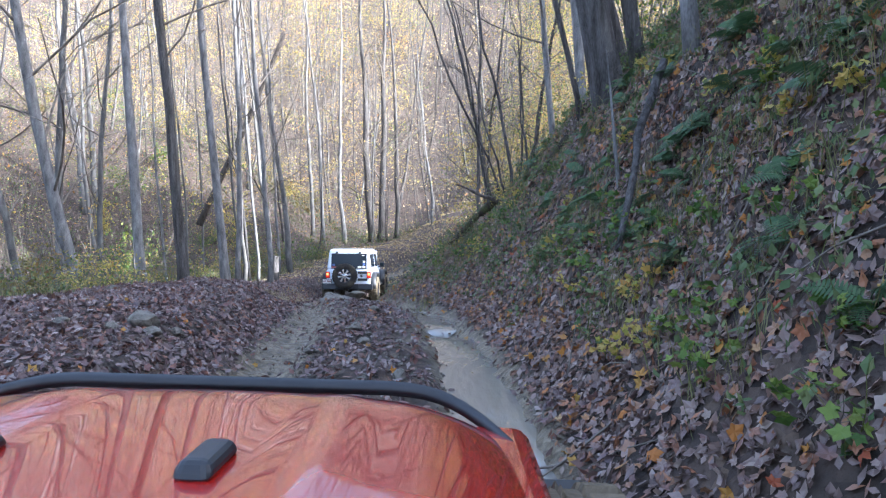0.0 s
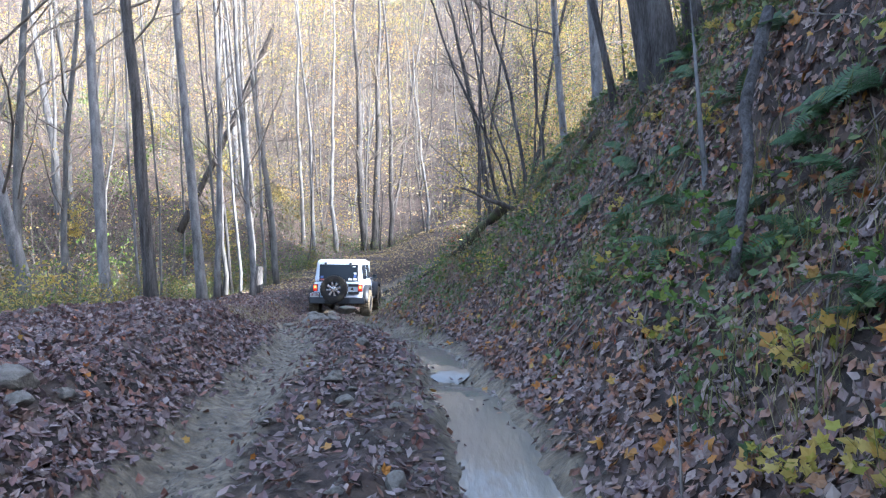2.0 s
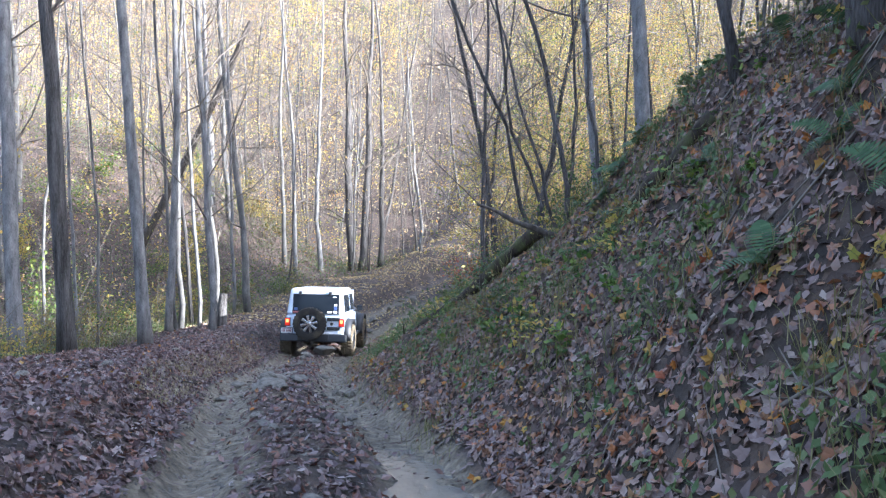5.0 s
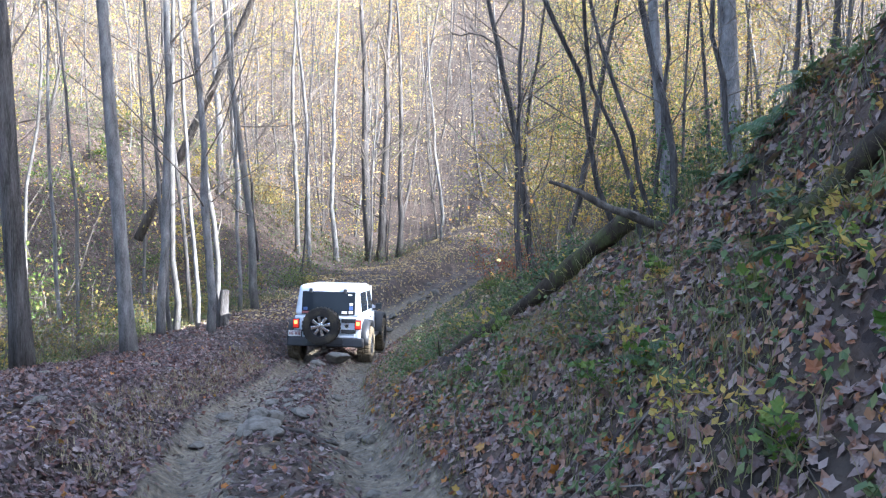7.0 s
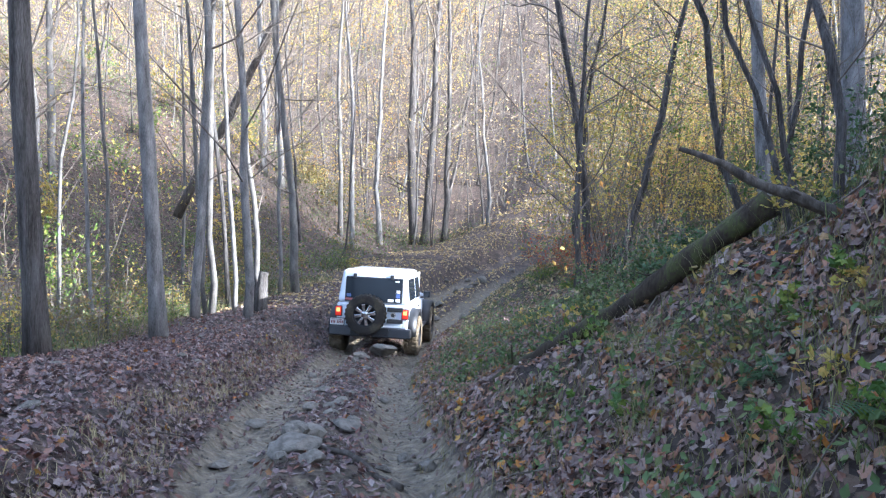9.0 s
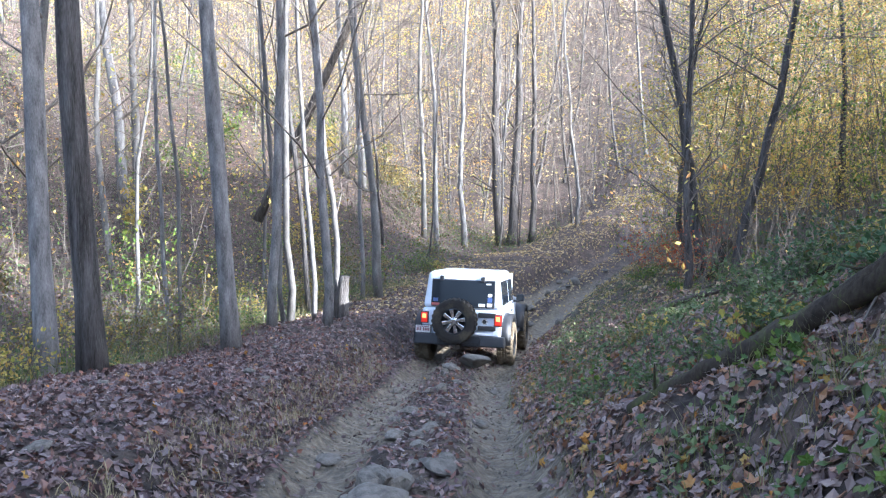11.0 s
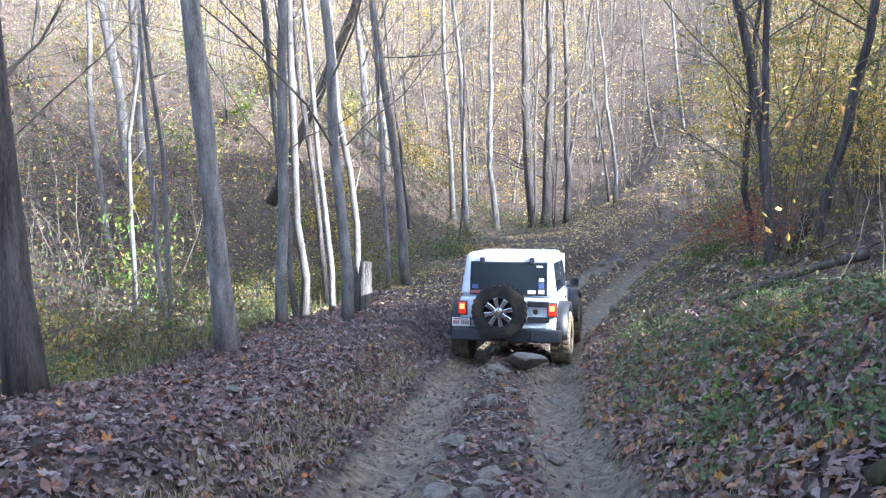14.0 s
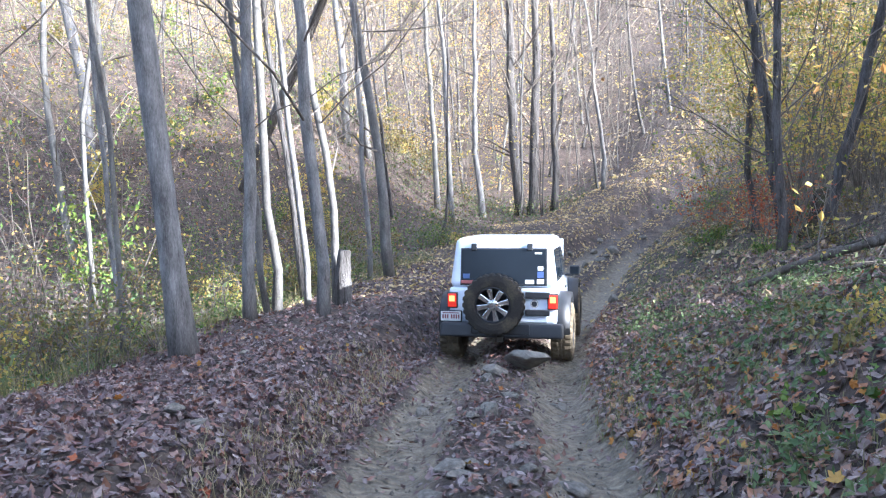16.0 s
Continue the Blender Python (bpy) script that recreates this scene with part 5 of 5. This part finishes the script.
def wheel(name, parent, m, radius=0.44, width=0.31, rubber=None, side=1, spokes=7):
    """A knobbly tyre on a spoked alloy rim, its face towards side * x."""
    w, r, k = width / 2, radius, radius * 0.56
    hub = new(name)
    hub.parent, hub.matrix_basis = parent, m
    prof = [(-w * 0.85, k), (-w, k + 0.03), (-w * 1.02, r * 0.80), (-w * 0.93, r * 0.955), (-w * 0.80, r), (-w * 0.34, r), (-w * 0.28, r * 0.965), (-w * 0.05, r * 0.965), (0, r), (w * 0.05, r * 0.965),
            (w * 0.28, r * 0.965), (w * 0.34, r), (w * 0.80, r), (w * 0.93, r * 0.955), (w * 1.02, r * 0.80), (w, k + 0.03), (w * 0.85, k), (-w * 0.85, k)]
    tread = {3: -0.012, 4: -0.02, 5: -0.02, 8: -0.02, 11: -0.02, 12: -0.02, 13: -0.012}
    part("tyre", lathe(prof, 84, lambda i, j: tread.get(j, 0) * (1 if (i + (j > 8)) % 3 == 0 else 0)), rubber or RUBBER, hub, "black knobbly off-road tyre")
    s = side
    rim = part("rim", lathe([(s * w * 0.9, k + 0.012), (s * w * 0.98, k * 0.99), (s * w * 0.86, k * 0.94), (s * w * 0.35, k * 0.86), (s * w * 0.30, 0.03), (s * w * 0.28, 0.0)], 44), DARK_ALLOY, hub, "black alloy rim", True)
    for i in range(spokes):
        bm = block(-0.030, 0.030, k * 0.26, k * 0.95, -0.014, 0.014, 0.008)
        for v in bm.verts:
            v.co.x *= 0.75 + 0.7 * v.co.y / k
        turn = Matrix.Rotation(2 * math.pi * i / spokes, 4, "X") @ Matrix.Translation((s * w * 0.74, 0, 0)) @ Matrix.Rotation(radians(90), 4, "Y")
        part("spoke", bm, CHROME, rim, "machined silver spoke", m=turn)
    part("hub_cap", lathe([(s * w * 0.62, 0.085), (s * w * 0.84, 0.075), (s * w * 0.88, 0.045), (s * w * 0.88, 0.0)], 20), CHROME, rim, "", True)
    for i in range(5):
        a = 2 * math.pi * i / 5
        part("lug_nut", lathe([(s * w * 0.8, 0.011), (s * w * 0.93, 0.010), (s * w * 0.94, 0.0)], 6), DARK_ALLOY, rim, m=Matrix.Translation((0, 0.055 * math.cos(a), 0.055 * math.sin(a))))
    return hub


def flare(x0, x1, y, z, radius, parent, thick=0.05):
    """A wheel-arch flare."""
    bm = bmesh.new()
    outer = []
    for i in range(13):
        a = math.pi * (-0.06 + 1.12 * i / 12)
        c, s = math.cos(a), max(-0.1, math.sin(a))
        flat = min(1.0, 0.86 / max(abs(c), abs(s), 0.01))
        outer.append([bm.verts.new((x, y + (radius + d) * c * flat ** 0.35, z + (radius + d) * s * flat ** 0.35)) for x, d in ((x0, 0), (x1, -0.02), (x1, thick), (x0, thick + 0.03))])
    for p, q in zip(outer, outer[1:]):
        for j in range(4):
            bm.faces.new((p[j], p[(j + 1) % 4], q[(j + 1) % 4], q[j]))
    bm.faces.new(outer[0])
    bm.faces.new(outer[-1][::-1])
    bmesh.ops.recalc_face_normals(bm, faces=list(bm.faces))
    return part("wheel_flare", bm, BLACK_PLASTIC, parent, "black plastic wheel flare", True)


def white_off_roader():
    car = tagged(new("off_road_car"), "white boxy off-road car with lit tail lamps standing on the trail", "car")
    x, y = -4.2, 28.9
    ahead = Vector((float(trail_x(y + 2.4)) - float(trail_x(y)), 2.4, trail_z(y + 2.4) - trail_z(y)))
    car.matrix_world = pose(x, y, float(trail_z(y)) - 0.11, math.degrees(math.atan2(ahead.z, 2.4)), 0, 0.0)
    # the tub and the bonnet
    body = part("body", block(-0.79, 0.79, -0.62, 1.80, 0.62, 1.15, 0.05), WHITE_PAINT, car, "white painted body tub")
    part("bonnet", block(-0.70, 0.70, 1.79, 3.02, 0.80, 1.20, 0.06, (0.07, 0.02, 0.0)), WHITE_PAINT, car)
    part("grille", block(-0.66, 0.66, 3.00, 3.10, 0.66, 1.16, 0.03), WHITE_PAINT, car)
    part("front_bumper", block(-0.88, 0.88, 3.08, 3.32, 0.50, 0.70, 0.04), BLACK_PLASTIC, car)
    top = part("hardtop", block(-0.785, 0.785, -0.615, 1.30, 1.152, 1.87, 0.085, (0.085, 0.10, 0.10), 6), WHITE_PAINT, car, "white hardtop")
    part("roof_gutter", block(-0.62, 0.62, -0.42, 1.12, 1.855, 1.878, 0.011), WHITE_PAINT, top)
    # rear glass leans with the hardtop's back
    lean = math.degrees(math.atan2(0.10, 0.70))
    rear = pose(0, -0.622, 1.16, -lean)
    glass = part("rear_window", block(-0.60, 0.63, -0.012, 0.012, 0.04, 0.55, 0.01), TINTED, car, "dark tinted rear window", m=rear)
    part("window_seal", block(-0.62, 0.65, -0.004, 0.02, 0.022, 0.57, 0.012), BLACK_PLASTIC, glass)
    for hx in (-0.42, 0.40):
        part("glass_hinge", block(hx - 0.04, hx + 0.04, -0.035, 0.012, 0.53, 0.635, 0.012), BLACK_PLASTIC, glass)
    part("wiper", block(-0.03, 0.40, -0.026, -0.014, 0.035, 0.05, 0.004), BLACK_PLASTIC, glass)
    for sx, sz, w, h, mt in ((-0.52, 0.045, 0.17, 0.05, STICKER_RED), (-0.53, 0.12, 0.10, 0.07, STICKER_BLUE), (0.555, 0.05, 0.10, 0.07, PLATE), (0.555, 0.14, 0.09, 0.09, STICKER_BLUE), (0.555, 0.245, 0.08, 0.06, PLATE), (0.52, 0.48, 0.10, 0.03, PLATE), (0.40, 0.05, 0.13, 0.06, PLATE)):
        part("sticker", block(sx - w / 2, sx + w / 2, -0.018, -0.012, sz, sz + h, 0.002), mt, glass)
    # tailgate, hinges, spare wheel
    gate = part("tailgate", block(-0.56, 0.66, -0.634, -0.60, 0.655, 1.13, 0.012), WHITE_PAINT, car)
    part("gate_handle", block(-0.52, -0.47, -0.665, -0.63, 0.80, 0.98, 0.012), BLACK_PLASTIC, gate)
    for hz in (0.80, 1.05):
        part("hinge", block(0.34, 0.69, -0.68, -0.632, hz - 0.045, hz + 0.045, 0.014), BLACK_PLASTIC, gate, "black tailgate hinge")
    part("badge", lathe([(-0.012, 0.0), (-0.012, 0.055), (0.012, 0.06), (0.012, 0.0)], 24), BLACK_PLASTIC, gate, m=pose(0.47, -0.64, 0.925, 0, 0, 90))
    part("badge_ring", lathe([(-0.016, 0.042), (-0.016, 0.052), (-0.008, 0.052), (-0.008, 0.042), (-0.016, 0.042)], 24), PLATE, gate, m=pose(0.47, -0.64, 0.925, 0, 0, 90))
    part("spare_carrier", block(-0.26, 0.10, -0.74, -0.632, 0.78, 1.06, 0.02), BLACK_PLASTIC, gate)
    wheel("spare_wheel", car, pose(-0.08, -0.88, 0.94, 0, 0, -90) @ pose(0, 0, 0, 12), 0.44, 0.28, RUBBER, 1, 8)
    # lamps and plate
    for s in (-1, 1):
        tl = part("tail_lamp", block(s * 0.735 - 0.065, s * 0.735 + 0.065, -0.675, -0.60, 0.86, 1.06, 0.014), LAMP_RED, car, "red tail lamp, lit")
        part("lit_lens", block(s * 0.735 - 0.04, s * 0.735 + 0.04, -0.682, -0.67, 0.945, 1.03, 0.006), LAMP_HOT, tl, "glowing brake lens")
        part("lamp_bezel", block(s * 0.735 - 0.08, s * 0.735 + 0.08, -0.655, -0.61, 0.845, 1.075, 0.012), BLACK_PLASTIC, tl)
    plate = part("number_plate", block(-0.90, -0.60, -0.695, -0.68, 0.66, 0.80, 0.006), PLATE, car, "pale number plate with dark red bars")
    part("plate_frame", block(-0.915, -0.585, -0.684, -0.65, 0.645, 0.815, 0.01), BLACK_PLASTIC, plate)
    for i, px in enumerate((-0.865, -0.83, -0.795, -0.735, -0.70, -0.665, -0.63)):
        part("plate_bar", block(px - 0.011, px + 0.011, -0.699, -0.694, 0.695, 0.755, 0.002), PLATE_INK, plate)
    part("plate_rule", block(-0.87, -0.63, -0.699, -0.694, 0.772, 0.785, 0.002), PLATE_INK, plate)
    # bumper and underside
    bumper = part("rear_bumper", block(-0.90, 0.90, -0.84, -0.60, 0.45, 0.65, 0.035, (0.02, 0, 0.03)), BLACK_PLASTIC, car, "black plastic rear bumper")
    part("bumper_step", block(-0.42, 0.42, -0.86, -0.7, 0.50, 0.655, 0.02), BLACK_PLASTIC, bumper)
    part("tow_hitch", block(-0.05, 0.05, -0.9, -0.7, 0.40, 0.48, 0.01), UNDERSIDE, bumper)
    part("frame_rail", block(-0.48, -0.36, -0.62, 2.95, 0.50, 0.63, 0.02), UNDERSIDE, car)
    part("frame_rail", block(0.36, 0.48, -0.62, 2.95, 0.50, 0.63, 0.02), UNDERSIDE, car)
    part("fuel_tank", block(-0.34, 0.34, -0.55, 0.9, 0.46, 0.64, 0.05), UNDERSIDE, car)
    for ay in (0.0, 2.42):
        axle = part("axle", lathe([(-0.72, 0.0), (-0.72, 0.045), (-0.14, 0.05), (-0.11, 0.13), (0.11, 0.13), (0.14, 0.05), (0.72, 0.045), (0.72, 0.0)], 20), UNDERSIDE, car, "", True, pose(0, ay, 0.44))
    part("exhaust", lathe([(-0.19, 0.0), (-0.19, 0.09), (-0.17, 0.10), (0.17, 0.10), (0.19, 0.09), (0.19, 0.0)], 18), UNDERSIDE, car, "", True, pose(0.12, -0.52, 0.50))
    for s in (-1, 1):
        part("shock_absorber", lathe([(-0.2, 0.0), (-0.2, 0.028), (0.2, 0.028), (0.2, 0.0)], 10), UNDERSIDE, car, "", True, pose(s * 0.52, -0.12, 0.60, 0, 70 * s, 0))
        flare(s * 0.70, s * 0.97, 0.0, 0.52, 0.50, car)
        flare(s * 0.66, s * 0.97, 2.42, 0.52, 0.50, car)
        part("side_step", block(s * 0.86 - 0.05, s * 0.86 + 0.05, 0.6, 1.85, 0.50, 0.57, 0.02), BLACK_PLASTIC, car)
        door = part("door", block(min(s * 0.78, s * 0.806), max(s * 0.78, s * 0.806), 0.72, 1.72, 0.68, 1.14, 0.012), WHITE_PAINT, car)
        part("door_handle", block(min(s * 0.80, s * 0.83), max(s * 0.80, s * 0.83), 0.82, 0.98, 1.02, 1.06, 0.01), BLACK_PLASTIC, door)
        side = pose(s * 0.784, 0, 1.165, 0, -s * math.degrees(math.atan2(0.085, 0.70)), 0)
        part("side_window", block(-0.014, 0.014, -0.36, 0.52, 0.06, 0.54, 0.012), TINTED, car, "dark tinted side window", m=side)
        part("door_window", block(-0.014, 0.014, 0.66, 1.26, 0.06, 0.54, 0.012), TINTED, car, "dark door window", m=side)
        part("windscreen_pillar", block(s * 0.72 - 0.035, s * 0.72 + 0.035, 1.30, 1.37, 1.14, 1.80, 0.012, (0.0, -0.0, 0.0)), WHITE_PAINT, car)
        mirror = part("wing_mirror", block(s * 0.94 - 0.085, s * 0.94 + 0.085, 1.36, 1.46, 1.19, 1.35, 0.03), BLACK_PLASTIC, car, "black wing mirror")
        part("mirror_glass", block(s * 0.94 - 0.07, s * 0.94 + 0.07, 1.352, 1.364, 1.21, 1.33, 0.006), TINTED, mirror)
        part("mirror_arm", block(min(s * 0.78, s * 0.92), max(s * 0.78, s * 0.92), 1.40, 1.44, 1.17, 1.21, 0.01), BLACK_PLASTIC, mirror)
        for ay in (0.0, 2.42):
            wheel("wheel", car, pose(s * 0.84, ay, 0.44), 0.44, 0.32, MUD_RUBBER, s, 8)
    part("windscreen", block(-0.68, 0.68, 1.31, 1.345, 1.19, 1.76, 0.01), TINTED, car, "dark windscreen")


white_off_roader()


def red_off_roader_front():
    """The red car from which one looks: bonnet, wings, grille and front wheels."""
    car = tagged(new("red_off_road_car"), "glossy red bonnet and front of an off-road car", "car")
    car.matrix_world = pose(-0.275, 3.80, 0.825, -0.6, 1.4, 2.2)
    xs, ys = np.linspace(-0.74, 0.74, 41), np.linspace(-1.42, 0.0, 31)
    soup = Soup()
    gx, gy = np.meshgrid(xs, ys)
    edge = np.clip((np.abs(gx) - 0.45) / 0.29, 0, 1)
    front = np.clip((gy + 0.30) / 0.30, 0, 1)
    gz_ = 0.035 * (1 - (gx / 0.74) ** 2) - 0.055 * edge ** 2.2 - 0.03 * front ** 2.5 + 0.022 * np.exp(-((np.abs(gx) - 0.34) / 0.06) ** 2) * np.clip(-gy / 0.3, 0, 1)
    gx = gx * (1 - 0.10 * np.clip((gy + 0.7) / 0.7, 0, 1) ** 2 - 0.05 * front ** 4)
    w = len(xs)
    i = (np.arange(len(ys) - 1)[:, None] * w + np.arange(w - 1)[None, :]).reshape(-1)
    v = np.stack([gx, gy, gz_], -1).reshape(-1, 3)
    n = len(v)
    soup.add(np.concatenate([v, v - (0, 0, 0.03)]), np.concatenate([np.stack([i, i + 1, i + w + 1, i + w], -1), np.stack([i + n, i + n + w, i + n + w + 1, i + n + 1], -1)]))
    me = soup.mesh("bonnet")
    me.materials.append(RED_PAINT)
    bonnet = new("bonnet", me)
    bonnet.parent = car
    bonnet["label"] = "glossy orange-red painted bonnet"
    # dark deflector along the leading edge, curling back at the corners
    t = np.linspace(-1, 1, 41)
    px = 0.73 * np.sin(t * math.pi / 2 * 0.98) / math.sin(math.pi / 2 * 0.98)
    py = 0.045 - 0.30 * np.clip((np.abs(px) - 0.48) / 0.25, 0, 1) ** 2.2
    pz = 0.012 - 0.075 * np.clip((np.abs(px) - 0.40) / 0.33, 0, 1) ** 2
    s2 = Soup()
    ring = [(-0.018, 0.0), (0.012, 0.017), (0.02, 0.014), (0.026, -0.012), (0.0, -0.02)]
    vv = np.stack([np.stack([px, py + a, pz + b], -1) for a, b in ring], 1)
    k = (np.arange(40)[:, None] * 5 + np.arange(5)[None, :])
    k2 = (np.arange(40)[:, None] * 5 + (np.arange(5)[None, :] + 1) % 5)
    s2.add(vv.reshape(-1, 3), np.stack([k, k2, k2 + 5, k + 5], -1).reshape(-1, 4))
    solid("bug_deflector", s2, BLACK_PLASTIC, bonnet, "dark smoked bonnet deflector")
    for bx in (0.17, -0.24):
        part("bonnet_bumper", block(bx - 0.035, bx + 0.035, -0.80, -0.62, 0.03, 0.062, 0.016, (0.008, 0.02, 0.02)), BLACK_PLASTIC, bonnet, "black rubber rest")
    for s in (-1, 1):
        part("wing", block(s * 0.69 - 0.09, s * 0.69 + 0.09, -1.40, -0.06, -0.34, -0.045, 0.05), RED_PAINT, car, "red front wing")
        part("wing_flare", block(s * 0.82 - 0.12, s * 0.82 + 0.12, -1.16, -0.02, -0.26, -0.19, 0.03), BLACK_PLASTIC, car, "black front wing flare")
        part("headlamp", lathe([(-0.05, 0.0), (-0.05, 0.09), (0.03, 0.085), (0.05, 0.0)], 28), LAMP_WHITE, car, "round headlamp", True, pose(s * 0.46, 0.03, -0.26, 0, 0, 90))
        wheel("wheel", car, pose(s * 0.80, -0.52, -0.46), 0.40, 0.28, MUD_RUBBER, s, 7)
    grille = part("grille", block(-0.62, 0.62, -0.05, 0.03, -0.44, -0.05, 0.03), RED_PAINT, car, "red grille panel")
    for j in range(7):
        part("grille_slot", block(-0.27 + 0.09 * j - 0.025, -0.27 + 0.09 * j + 0.025, 0.02, 0.036, -0.40, -0.12, 0.012), BLACK_PLASTIC, grille)
    part("front_bumper", block(-0.86, 0.86, 0.02, 0.26, -0.62, -0.45, 0.04), BLACK_PLASTIC, car, "black front bumper")
    part("engine_bay", block(-0.60, 0.60, -1.40, -0.06, -0.56, -0.06, 0.03), UNDERSIDE, car)
    part("axle", lathe([(-0.70, 0.0), (-0.70, 0.045), (0.70, 0.045), (0.70, 0.0)], 16), UNDERSIDE, car, "", True, pose(0, -0.52, -0.46))


red_off_roader_front()
